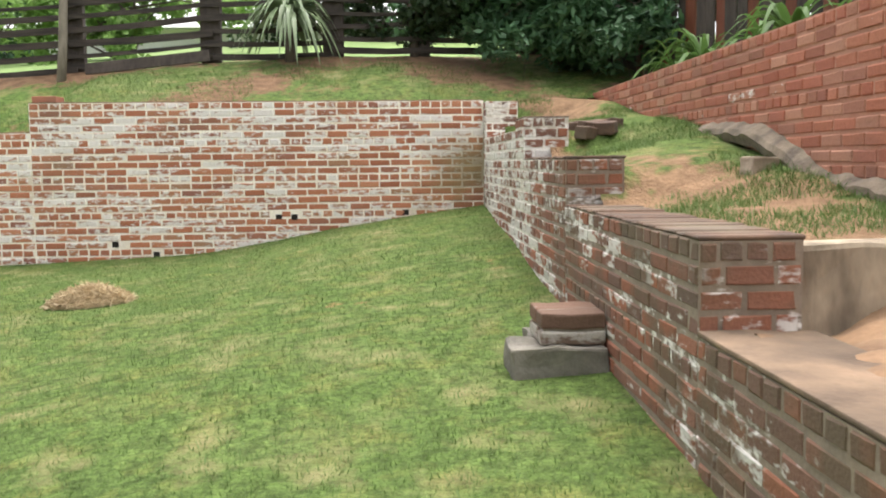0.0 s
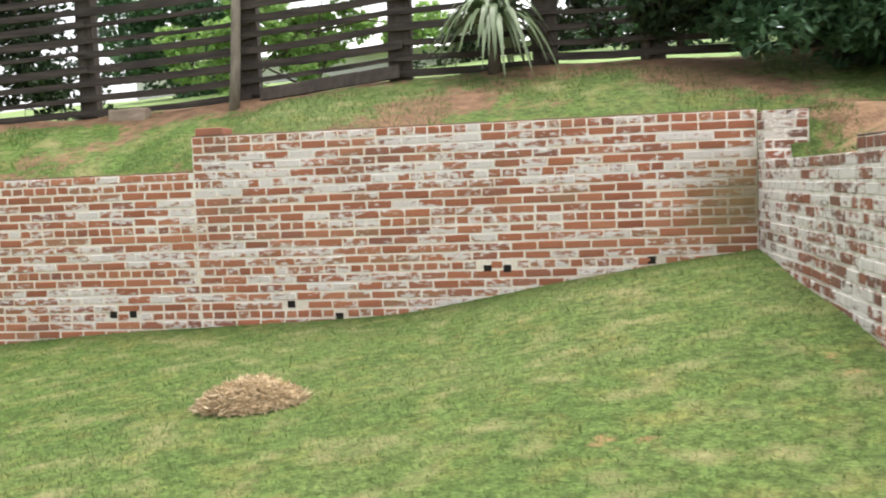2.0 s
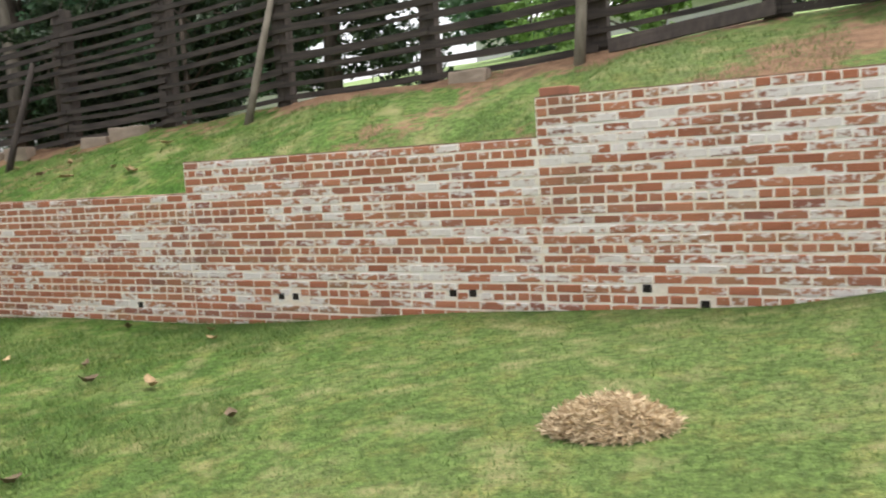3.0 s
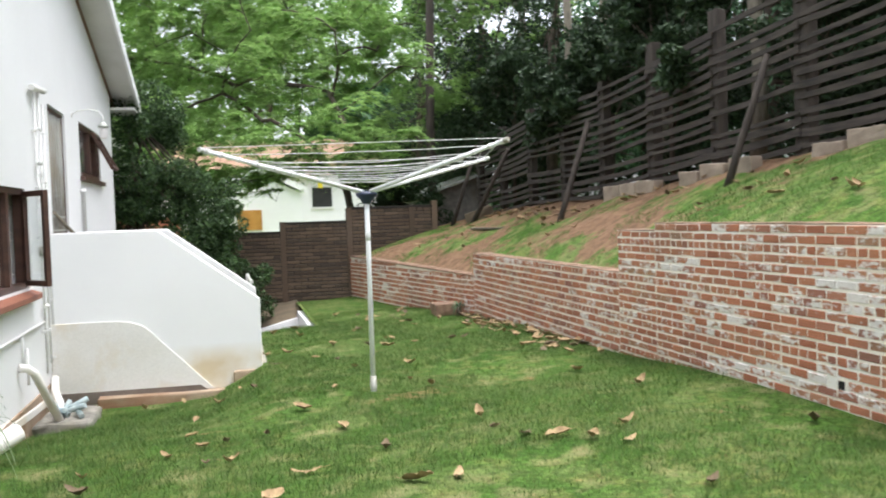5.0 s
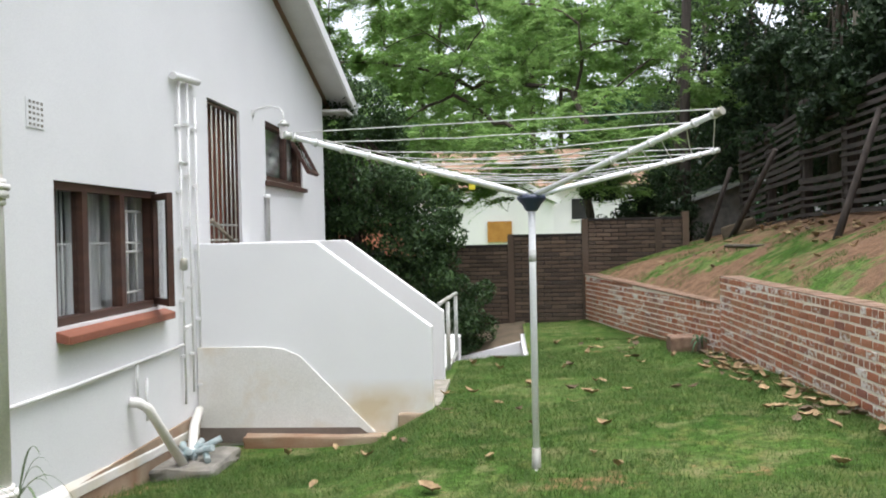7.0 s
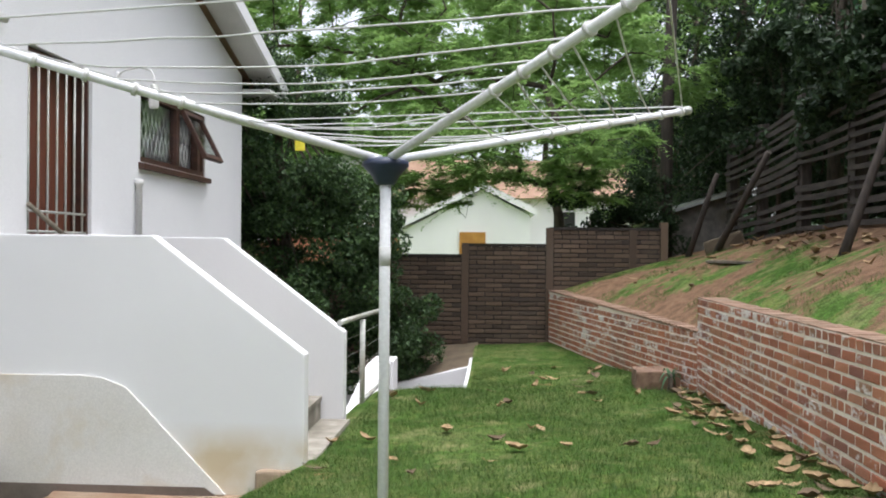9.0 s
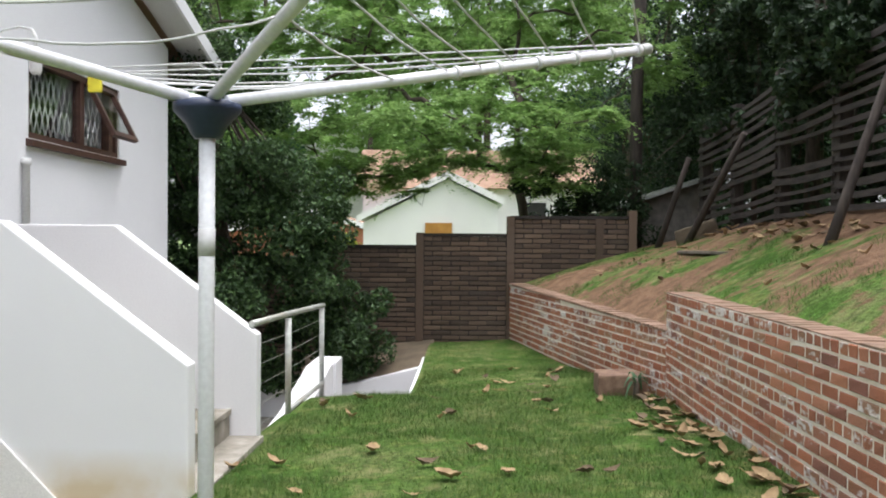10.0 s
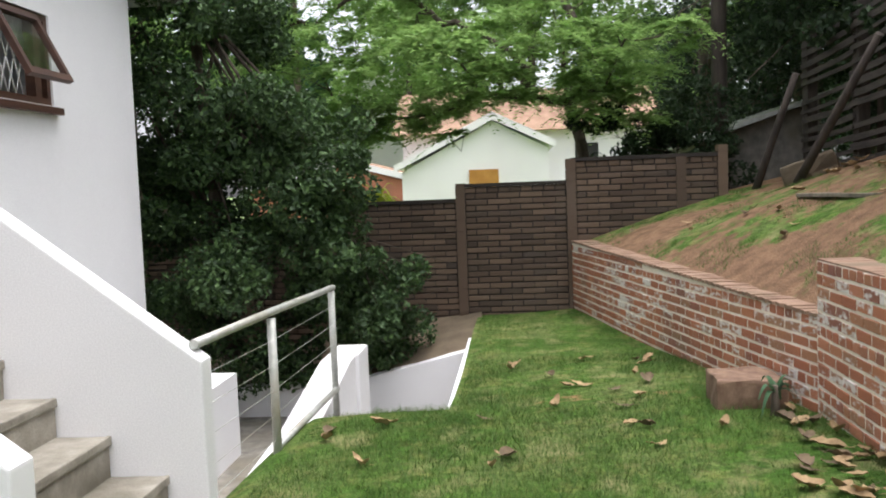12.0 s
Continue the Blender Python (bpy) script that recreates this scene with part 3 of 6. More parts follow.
for y, top in ((10.65, 1.66), (10.1, 1.52), (8.62, 1.55), (7.10, 1.27), (5.58, 1.04), (4.06, 0.84), (2.54, 0.64)):
    pil = bmesh.new()
    z = -1.0
    while z < top:
        h = min(0.16, top - z)
        pil_in = 0.004 * random.random()
        box(pil, BACK_X - 0.15, BACK_X + 0.035 - pil_in, y - 0.065, y + 0.065, z, z + h - 0.012)
        z += 0.16
    box(pil, BACK_X - 0.14, BACK_X + 0.022, y - 0.055, y + 0.055, -1.0, top - 0.02)
    under(brown_wall, part("pillar", pil, brick_brown, None, "brown block pillar"))

# ---- timber fence along the top of the bank ----
fence = empty("fence", (-10, FENCE_Y, 1.8), "dark weathered timber fence of split rails on heavy posts, rails sagging", "fence", kind="structure")
POSTS = [4.0, 2.2, 0.6, -0.5, -2.0, -3.65, -5.5, -7.46, -9.33, -11.2, -13.0, -14.8, -16.6, -18.4, -20.3, -22.3, -24.2]
rnd = random.Random(4)
def fence_height(x):
    return 1.75 if x > -12 else 1.9
for x in POSTS:
    z = float(lerp(x, FENCE_Z))
    w = rnd.uniform(0.09, 0.13)
    under(fence, part("post", soft_box(x - w, x + w, FENCE_Y - 0.05, FENCE_Y + 0.09, z - 0.4, z + fence_height(x) + rnd.uniform(0, 0.2), 0.012, rough=0.015), fence_post))
for a, b in zip(POSTS, POSTS[1:]):
    za, zb = float(lerp(a, FENCE_Z)), float(lerp(b, FENCE_Z))
    step = 0.155 if a > -9 else 0.13
    for k in range(int(fence_height(b) / step)):
        h, w = 0.05 + k * step + rnd.uniform(-0.02, 0.02), rnd.uniform(0.022, 0.045)
        if k > 3 and rnd.random() < 0.14:
            continue
        tilt, hw, n = rnd.uniform(-0.035, 0.035), w * 0.95, 5
        bm, rings, ph = bmesh.new(), [], rnd.uniform(0, 6)
        for i in range(n + 1):
            t = i / n
            x, yy = a + 0.04 + (b - a - 0.08) * t, FENCE_Y - 0.075 + 0.012 * math.sin(ph + 5 * t)
            zz = za + (zb - za) * t + h + tilt * (t - 0.5) - 0.015 * math.sin(math.pi * t)
            up, dn = hw * rnd.uniform(0.85, 1.12), hw * rnd.uniform(0.85, 1.12)
            rings.append([bm.verts.new(p) for p in ((x, yy - 0.015, zz - dn), (x, yy + 0.013, zz - dn), (x, yy + 0.013, zz + up), (x, yy - 0.015, zz + up))])
        for p, q in zip(rings, rings[1:]):
            for k4 in range(4):
                bm.faces.new((p[k4], p[(k4 + 1) % 4], q[(k4 + 1) % 4], q[k4]))
        bm.faces.new(rings[0][::-1]), bm.faces.new(rings[-1])
        under(fence, part("rail", bm, fence_wood))
PROPS = [((-3.70, 11.62, 1.95), (-3.72, 11.93, 3.75), 0.055), ((-7.75, 11.60, 1.80), (-7.5, 11.92, 3.3), 0.045), ((-11.9, 11.45, 1.60), (-11.75, 11.92, 3.0), 0.045), ((-16.55, 11.15, 1.17), (-16.75, 11.80, 2.78), 0.05), ((-22.4, 11.25, 1.0), (-20.95, 11.72, 2.65), 0.055), ((-23.25, 11.0, 0.7), (-22.6, 11.35, 2.45), 0.05)]
for a, b, r in PROPS:
    a = (a[0], a[1], float(bank_z(a[0], a[1])) - 0.06)
    bm = tube(bmesh.new(), [Vector(a).lerp(Vector(b), t) + Vector((rnd.uniform(-1, 1), 0, 0)) * 0.012 for t in (0, 0.3, 0.6, 1)], [r * 1.1, r, r * 0.95, r * 0.8], 8)
    # past x -10 the darker wood puts the shade into the prop's colour
    thing("fence_prop", bm, prop_wood if a[0] > -10 else fence_post, "grey weathered timber pole propping the fence", "post", "fence props")
thing("weathered_board", soft_box(-0.75, 0.75, -0.015, 0.015, -0.07, 0.07, 0.005, Matrix.Translation((-2.75, FENCE_Y - 0.14, 2.37)) @ Matrix.Rotation(radians(-6), 4, "Y") @ Matrix.Rotation(radians(-14), 4, "X"), 0.008), fence_post, "grey weathered board leaning on the fence foot", "board")
thing("stone_slab", soft_box(-0.32, 0.32, -0.06, 0.06, -0.12, 0.26, 0.03, Matrix.Translation((-22.3, 11.45, float(bank_z(-22.3, 11.45)))) @ Matrix.Rotation(radians(70), 4, "Z") @ Matrix.Rotation(radians(-18), 4, "Y"), 0.03), dark_soil, "dark earth-stained slab leaning below the fence", "stone")
def fence_block(x, y, l, h):
    z = float(bank_z(x, y))
    thing("foundation_block", soft_box(-l / 2, l / 2, -0.08, 0.08, -0.1, h, 0.015, Matrix.Translation((x, y, z)) @ Matrix.Rotation(rnd.uniform(-0.05, 0.05), 4, "Z") @ Matrix.Rotation(rnd.uniform(-0.04, 0.04), 4, "Y"), 0.012), block_mat, "buff cement block set below the fence", "block", "blocks below the fence")
for x, l, h in ((-4.95, 0.42, 0.10), (-12.1, 0.5, 0.14), (-12.75, 0.55, 0.12), (-13.35, 0.5, 0.14), (-14.6, 0.55, 0.16), (-15.2, 0.5, 0.15), (-15.8, 0.5, 0.17), (-9.9, 0.6, 0.12), (-10.5, 0.5, 0.1)):
    fence_block(x, FENCE_Y - 0.18, l, h)

# ---- house ----
HX0, HX1, APEX = -20.4, -5.5, -12.95
EAVE_Z, SLOPE = 3.56, 0.262
house = empty("house", (HX0, HOUSE_Y, -0.8), "white plastered gable house with brown windows and raised back door", "house")
def hz(x):
    return EAVE_Z + SLOPE * (min(x, 2 * APEX - x) - HX0) + 0.12
W1, DOOR, W2 = (-12.72, -10.83, 0.70, 1.73), (-15.36, -14.18, 0.41, 2.80), (-18.70, -16.52, 2.06, 2.84)
bm = bmesh.new()
xs = sorted({HX0, HX1, APEX, *W1[:2], *DOOR[:2], *W2[:2]})
for a, b in zip(xs, xs[1:]):
    holes = [o for o in (W1, DOOR, W2) if o[0] <= a and b <= o[1]]
    spans = [(-1.8, holes[0][2]), (holes[0][3], None)] if holes else [(-1.8, None)]
    for lo, hi in spans:
        za, zb = (hz(a), hz(b)) if hi is None else (hi, hi)
        v = [bm.verts.new(p) for y in (HOUSE_Y, HOUSE_Y - 0.24) for p in ((a, y, lo), (b, y, lo), (b, y, zb), (a, y, za))]
        for f in ((3, 2, 1, 0), (4, 5, 6, 7), (0, 1, 5, 4), (1, 2, 6, 5), (2, 3, 7, 6), (3, 0, 4, 7)):
            bm.faces.new([v[i] for i in f])
bmesh.ops.remove_doubles(bm, verts=bm.verts[:], dist=0.001)
gable = under(house, part("wall", bm, plaster))
under(house, part("wall", box(bmesh.new(), HX0, HX0 + 0.24, -6, HOUSE_Y - 0.24, -1.8, EAVE_Z + 0.1), plaster))
under(house, part("wall", box(bmesh.new(), HX1 - 0.24, HX1, -6, HOUSE_Y - 0.24, -1.8, EAVE_Z + 0.1), plaster))
under(house, part("wall", box(bmesh.new(), HX0, HX1, -6.24, -6, -1.8, EAVE_Z + 0.1), plaster))
OX = HX0 - 1.05
def rz(x):
    return EAVE_Z + 0.03 + SLOPE * (x - OX)
roof_top = APEX - OX
roof_pts = [(OX, rz(OX)), (APEX, rz(APEX)), (2 * APEX - OX, rz(OX))]
roof = under(house, part("roof", extrude_outline([*roof_pts, *[(x, z + 0.06) for x, z in roof_pts[::-1]]], "y", -6.7, 4.30), roof_tile))
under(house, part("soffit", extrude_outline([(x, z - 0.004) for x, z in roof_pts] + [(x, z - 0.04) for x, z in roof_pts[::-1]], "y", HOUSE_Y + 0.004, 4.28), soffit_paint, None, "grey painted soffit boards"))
for s in (1, -1):
    pts = [(OX, rz(OX)), (APEX, rz(APEX))] if s == 1 else [(2 * APEX - OX, rz(OX)), (APEX, rz(APEX))]
    under(house, part("bargeboard", extrude_outline([(pts[0][0], pts[0][1] - 0.12), (pts[1][0], pts[1][1] - 0.12), (pts[1][0], pts[1][1] + 0.08), (pts[0][0], pts[0][1] + 0.08)], "y", 4.28, 4.32), plaster, None, "white painted bargeboard"))
under(house, part("fascia", box(bmesh.new(), OX - 0.03, OX, -6.6, 4.30, rz(OX) - 0.13, rz(OX) + 0.05), plaster, None, "white fascia board"))
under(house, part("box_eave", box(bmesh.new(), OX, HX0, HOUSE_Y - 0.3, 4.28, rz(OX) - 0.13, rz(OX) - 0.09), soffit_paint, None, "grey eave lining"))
under(house, part("skirting", box(bmesh.new(), HX0, -8.0, HOUSE_Y, HOUSE_Y + 0.022, -1.2, -0.45), concrete_brown, None, "bare brown foundation strip"))
# raised band where the plaster thickens towards the ground
band = bmesh.new()
for x0 in np.arange(-13.6, HX1, 0.4):
    x1 = min(x0 + 0.4, HX1)
    line = [(-13.6, -0.53), (-12.36, -0.48), (-10.58, -0.39), (-8.0, -0.27)]
    za, zb = lerp(x0, line), lerp(x1, line)
    v = [band.verts.new(p) for p in ((x0, HOUSE_Y + 0.03, za - 0.05), (x1, HOUSE_Y + 0.03, zb - 0.05), (x1, HOUSE_Y + 0.001, zb), (x0, HOUSE_Y + 0.001, za), (x0, HOUSE_Y + 0.03, za - 0.12), (x1, HOUSE_Y + 0.03, zb - 0.12))]
    band.faces.new((v[0], v[1], v[2], v[3])), band.faces.new((v[4], v[5], v[1], v[0]))
bmesh.ops.remove_doubles(band, verts=band.verts[:], dist=0.001)
under(house, part("plinth", band, plaster_low, None, "thickened off-white plinth"))

def frame_ring(x0, x1, z0, z1, y0, y1, w):
    bm = bmesh.new()
    for a in ((x0, x1, z0, z0 + w), (x0, x1, z1 - w, z1), (x0, x0 + w, z0 + w, z1 - w), (x1 - w, x1, z0 + w, z1 - w)):
        box(bm, a[0], a[1], y0, y1, a[2], a[3])
    return bm

# large window: four lights, the far one standing open
win = under(house, part("window", frame_ring(*W1, HOUSE_Y - 0.12, HOUSE_Y - 0.02, 0.06), dark_wood, None, "dark brown wooden window with one open casement"))
for x in (-12.02, -11.35):
    bm = box(bmesh.new(), x - 0.045, x + 0.045, HOUSE_Y - 0.115, HOUSE_Y - 0.025, W1[2] + 0.06, W1[3] - 0.06)
    part("mullion", bm, dark_wood, win).matrix_parent_inverse = Matrix()
for a, b in ((-11.305, -10.89), (-11.975, -11.395)):
    g = part("pane", box(bmesh.new(), a, b, HOUSE_Y - 0.075, HOUSE_Y - 0.070, W1[2] + 0.06, W1[3] - 0.06), pane_glass, win)
    g.visible_shadow = False
bars = bmesh.new()
for x in (-12.55, -12.36, -12.17):
    tube(bars, [(x, HOUSE_Y - 0.14, 0.76), (x, HOUSE_Y - 0.14, 1.67)], 0.012, 6)
for z in (0.85, 1.2, 1.55):
    tube(bars, [(-12.66, HOUSE_Y - 0.14, z), (-12.06, HOUSE_Y - 0.14, z)], 0.012, 6)
for x in (-11.8, -11.6, -11.2, -11.0):
    tube(bars, [(x, HOUSE_Y - 0.14, 0.76), (x, HOUSE_Y - 0.14, 1.67)], 0.008, 6)
tube(bars, [(-12.66, HOUSE_Y - 0.14, 1.28), (-10.9, HOUSE_Y - 0.14, 1.28)], 0.010, 6)
part("burglar_bars", bars, pipe_paint, win, "white painted burglar bars")
m = Matrix.Translation((-12.68, HOUSE_Y - 0.02, 0)) @ Matrix.Rotation(radians(37), 4, "Z")
cas = part("casement", frame_ring(0.0, 0.49, W1[2] + 0.03, W1[3] - 0.03, -0.025, 0.025, 0.055), dark_wood, win, "open side-hung casement")
cas.matrix_local = m
g = part("pane", box(bmesh.new(), 0.05, 0.44, -0.003, 0.003, W1[2] + 0.08, W1[3] - 0.08), pane_glass, win)
g.matrix_local, g.visible_shadow = m, False
sill = extrude_outline([(HOUSE_Y - 0.1, 0.71), (HOUSE_Y + 0.10, 0.64), (HOUSE_Y + 0.10, 0.58), (HOUSE_Y, 0.60), (HOUSE_Y - 0.1, 0.60)], "x", W1[0] - 0.12, W1[1] + 0.02, 0.008)
part("window_sill", sill, sill_tile, win, "terracotta tile sill")
cur = bmesh.new()
for a, b in ((-12.7, -12.62), (-12.2, -12.05), (-11.98, -11.38), (-11.3, -10.88)):
    n = 24
    row = [[cur.verts.new((a + (b - a) * i / n, HOUSE_Y - 0.22 + 0.02 * math.sin(i * 1.9), z)) for i in range(n + 1)] for z in (0.62, 1.8)]
    for i in range(n):
        cur.faces.new((row[0][i], row[0][i + 1], row[1][i + 1], row[1][i])).smooth = True
part("curtain", cur, curtain, win, "pale net curtains")
# flat black panel stands in for the unlit inside of the house
part("room_shade", box(bmesh.new(), -13.3, -10.6, HOUSE_Y - 1.2, HOUSE_Y - 1.15, 0.4, 2.1), room_shade, win)

# back door behind a barred gate
door = under(house, part("door", box(bmesh.new(), DOOR[0], DOOR[1], HOUSE_Y - 0.22, HOUSE_Y - 0.18, DOOR[2], DOOR[3]), door_wood, None, "brown wooden back door behind a barred gate"))
gate = part("security_gate", frame_ring(DOOR[0] + 0.01, DOOR[1] - 0.01, DOOR[2] + 0.02, DOOR[3] - 0.02, HOUSE_Y - 0.06, HOUSE_Y - 0.03, 0.035), dark_wood, door, "barred steel security gate")
bm = bmesh.new()
for i in range(7):
    x = DOOR[0] + 0.1 + i * (DOOR[1] - DOOR[0] - 0.2) / 6
    part("gate_bar", tube(bmesh.new(), [(x, HOUSE_Y - 0.045, DOOR[2] + 0.05), (x, HOUSE_Y - 0.045, DOOR[3] - 0.05)], 0.011, 6), galvanised, door)
for z in (1.28, 1.45):
    tube(bm, [(DOOR[0] + 0.03, HOUSE_Y - 0.045, z), (DOOR[1] - 0.03, HOUSE_Y - 0.045, z)], 0.012, 6)
part("gate_rail", bm, galvanised, door, "greyish gate rails")
part("gate_brace", tube(bmesh.new(), [(-14.16, HOUSE_Y + 0.02, 1.50), (-14.55, HOUSE_Y + 0.22, 1.18)], 0.02, 8), prop_wood, door, "leaning wooden stick")
part("door_frame", frame_ring(DOOR[0] - 0.0, DOOR[1] + 0.0, DOOR[2], DOOR[3], HOUSE_Y - 0.17, HOUSE_Y - 0.07, 0.05), dark_wood, door)

# small top-hung window
sw = under(house, part("window", frame_ring(*W2, HOUSE_Y - 0.12, HOUSE_Y - 0.02, 0.06), dark_wood, None, "small brown window with a propped open sash"))
part("mullion", box(bmesh.new(), -18.56, -18.46, HOUSE_Y - 0.115, HOUSE_Y - 0.025, W2[2] + 0.06, W2[3] - 0.06), dark_wood, sw)
part("mullion", box(bmesh.new(), -17.80, -17.70, HOUSE_Y - 0.115, HOUSE_Y - 0.025, W2[2] + 0.06, W2[3] - 0.06), dark_wood, sw)
g = part("pane", box(bmesh.new(), -17.70, -16.58, HOUSE_Y - 0.075, HOUSE_Y - 0.07, W2[2] + 0.06, W2[3] - 0.06), pane_glass, sw)
g.visible_shadow = False
m = Matrix.Translation((0, HOUSE_Y, W2[3] - 0.05)) @ Matrix.Rotation(radians(27), 4, "X")
s = part("sash", frame_ring(-18.46, -17.78, -0.64, 0.0, -0.02, 0.03, 0.06), dark_wood, sw, "tilted open sash")
s.matrix_local = m
g = part("pane", box(bmesh.new(), -18.41, -17.83, 0.0, 0.005, -0.59, -0.05), pane_glass, sw)
g.matrix_local, g.visible_shadow = m, False
lat = bmesh.new()
for i in range(18):
    for a, b in ((0, 1), (1, 0)):
        x = -18.72 + i * 0.12
        tube(lat, [(x + a * 0.12, HOUSE_Y - 0.15, W2[2] + 0.08), (x + b * 0.12, HOUSE_Y - 0.15, W2[2] + 0.38)], 0.008, 5)
        tube(lat, [(x + a * 0.12, HOUSE_Y - 0.15, W2[2] + 0.38), (x + b * 0.12, HOUSE_Y - 0.15, W2[3] - 0.08)], 0.008, 5)
part("burglar_bars", lat, pipe_paint, sw, "white diamond lattice bars")
part("window_sill", extrude_outline([(HOUSE_Y - 0.1, 2.07), (HOUSE_Y + 0.07, 2.04), (HOUSE_Y + 0.07, 1.98), (HOUSE_Y - 0.1, 1.98)], "x", W2[0] - 0.05, W2[1] + 0.05, 0.006), dark_wood, sw, "brown sill")
# same flat black panel behind the small window
part("room_shade", box(bmesh.new(), -19.6, -15.9, HOUSE_Y - 1.2, HOUSE_Y - 1.15, 1.6, 3.2), room_shade, sw)
for o in (win, door, sw):
    for c in o.children:
        c.matrix_parent_inverse = Matrix()

# air vents
def vent(x, z):
    bm = bmesh.new()
    box(bm, x - 0.115, x + 0.115, HOUSE_Y + 0.001, HOUSE_Y + 0.008, z - 0.10, z + 0.10)
    v = under(house, part("air_vent", bm, plaster, None, "white pierced air brick"))
    # slots are raised grey pads, the openings' shade put into their colour
    holes = bmesh.new()
    for i in range(4):
        for k in range(5):
            box(holes, x - 0.095 + i * 0.052, x - 0.068 + i * 0.052, HOUSE_Y + 0.0075, HOUSE_Y + 0.0105, z - 0.085 + k * 0.037, z - 0.068 + k * 0.037)
    h = tagged(part("slot", holes, concrete, v), kind="stuff")
    h.matrix_parent_inverse = Matrix()
vent(-10.60, 2.16), vent(-9.57, 2.16)

# pipes on the house wall
def wall_pipe(name, pts, r, mat, label, seg=10):
    return thing(name, tube(bmesh.new(), pts, r, seg), mat, label, "pipe", "pipes on the house wall")
dp = empty("downpipe", (-9.77, HOUSE_Y + 0.12, -0.3), "thick cream plastic drain pipe with collars on white wall", "pipe")
under(dp, part("pipe", tube(bmesh.new(), [(-9.77, 4.0, -0.32), (-9.77, 4.0, 4.6)], 0.088, 20), pvc))
for z in (1.56, -0.22):
    bm = bmesh.new()
    for dz, h, r in ((0, 0.05, 0.118), (0.05, 0.03, 0.125), (0.08, 0.03, 0.105), (-0.04, 0.04, 0.10)):
        tube(bm, [(-9.77, 4.0, z + dz), (-9.77, 4.0, z + dz + h)], r, 20)
    under(dp, part("collar", bm, pvc))
under(dp, part("bracket", soft_box(-9.93, -9.61, HOUSE_Y, 3.97, 1.52, 1.56, 0.004), pvc))
under(dp, part("outlet", tube(bmesh.new(), [(-9.82, 4.0, -0.36), (-9.97, 4.1, -0.33), (-10.12, 4.25, -0.26)], [0.085, 0.075, 0.07], 14), pvc, None, "stub elbow end"))
for x, top, low in ((-13.22, 2.80, -0.28), (-13.45, 2.86, -0.2), (-13.67, 2.72, -0.45)):
    sp = wall_pipe("service_pipe", [(x, HOUSE_Y + 0.04, low), (x, HOUSE_Y + 0.04, top)], 0.013, pipe_paint, "thin white painted service pipe on wall", 8)
    for k in range(5):
        zc = low + (top - low) * (0.12 + 0.19 * k + 0.03 * math.sin(7 * x + k))
        under(sp, part("clip", soft_box(x - 0.026, x + 0.026, HOUSE_Y + 0.002, HOUSE_Y + 0.058, zc - 0.014, zc + 0.014, 0.003), pipe_paint))
valve = thing("pipe_valve", tube(bmesh.new(), [(-13.22, HOUSE_Y + 0.05, z) for z in (1.00, 1.02, 1.10, 1.12)], [0.02, 0.038, 0.038, 0.02], 12), galvanised, "small grey valve on the service pipe", "valve")
for zt in (2.02, 0.45):
    wall_pipe("pipe_tee", [(-13.20, HOUSE_Y + 0.05, zt), (-13.36, HOUSE_Y + 0.05, zt + 0.01)], 0.02, galvanised if zt > 1 else pipe_paint, "short tee joint between service pipes", 8)
wall_pipe("vent_elbow", [(-13.05, HOUSE_Y + 0.05, 2.83), (-13.75, HOUSE_Y + 0.05, 2.88)], 0.035, pipe_paint, "short white horizontal pipe over service pipes")
wall_pipe("water_pipe", [(-13.25, HOUSE_Y + 0.03, 0.29), (-11.0, HOUSE_Y + 0.03, 0.27), (-9.0, HOUSE_Y + 0.03, 0.28)], 0.016, pipe_paint, "thin white painted water pipe along wall", 8)
for x, z0, z1 in ((-9.62, 0.28, 0.90), (-9.47, 0.28, 0.88), (-9.66, -0.3, 0.28), (-12.10, 0.0, 0.28), (-12.3, -0.25, 0.12)):
    wall_pipe("riser_pipe", [(x, HOUSE_Y + 0.03, z0), (x, HOUSE_Y + 0.03, z1)], 0.014, pipe_paint, "short white painted riser pipe on wall", 8)
wall_pipe("waste_pipe", [(-11.98, HOUSE_Y + 0.01, -0.03), (-12.0, HOUSE_Y + 0.08, -0.04), (-12.07, HOUSE_Y + 0.13, -0.10), (-12.46, HOUSE_Y + 0.28, -0.68)], 0.042, pvc, "slanting cream waste pipe into drain", 12)
wall_pipe("waste_pipe", [(-13.56, HOUSE_Y + 0.05, -0.40), (-13.25, HOUSE_Y + 0.10, -0.50), (-12.7, HOUSE_Y + 0.27, -0.63)], 0.045, pvc, "slanting cream waste pipe into drain", 12)
wall_pipe("stub_pipe", [(-16.40, HOUSE_Y + 0.04, 0.9), (-16.40, HOUSE_Y + 0.04, 1.80), (-16.40, HOUSE_Y + 0.04, 1.801), (-16.40, HOUSE_Y + 0.04, 1.86)], [0.032, 0.032, 0.045, 0.045], pipe_paint, "white stub pipe beside the door", 10)
under(dp, part("bracket", soft_box(-9.93, -9.61, HOUSE_Y, 3.97, -0.2, -0.17, 0.004), pvc))
lamp = empty("wall_lamp", (-15.9, HOUSE_Y, 2.9), "unlit white gooseneck lamp with glass jar shade on wall", "lamp")
under(lamp, part("arm", tube(bmesh.new(), [(-15.93, HOUSE_Y, 2.86), (-15.92, HOUSE_Y + 0.08, 2.91), (-15.88, HOUSE_Y + 0.24, 2.93), (-15.81, HOUSE_Y + 0.38, 2.89), (-15.78, HOUSE_Y + 0.43, 2.82), (-15.77, HOUSE_Y + 0.43, 2.72)], 0.011, 8), pipe_paint))
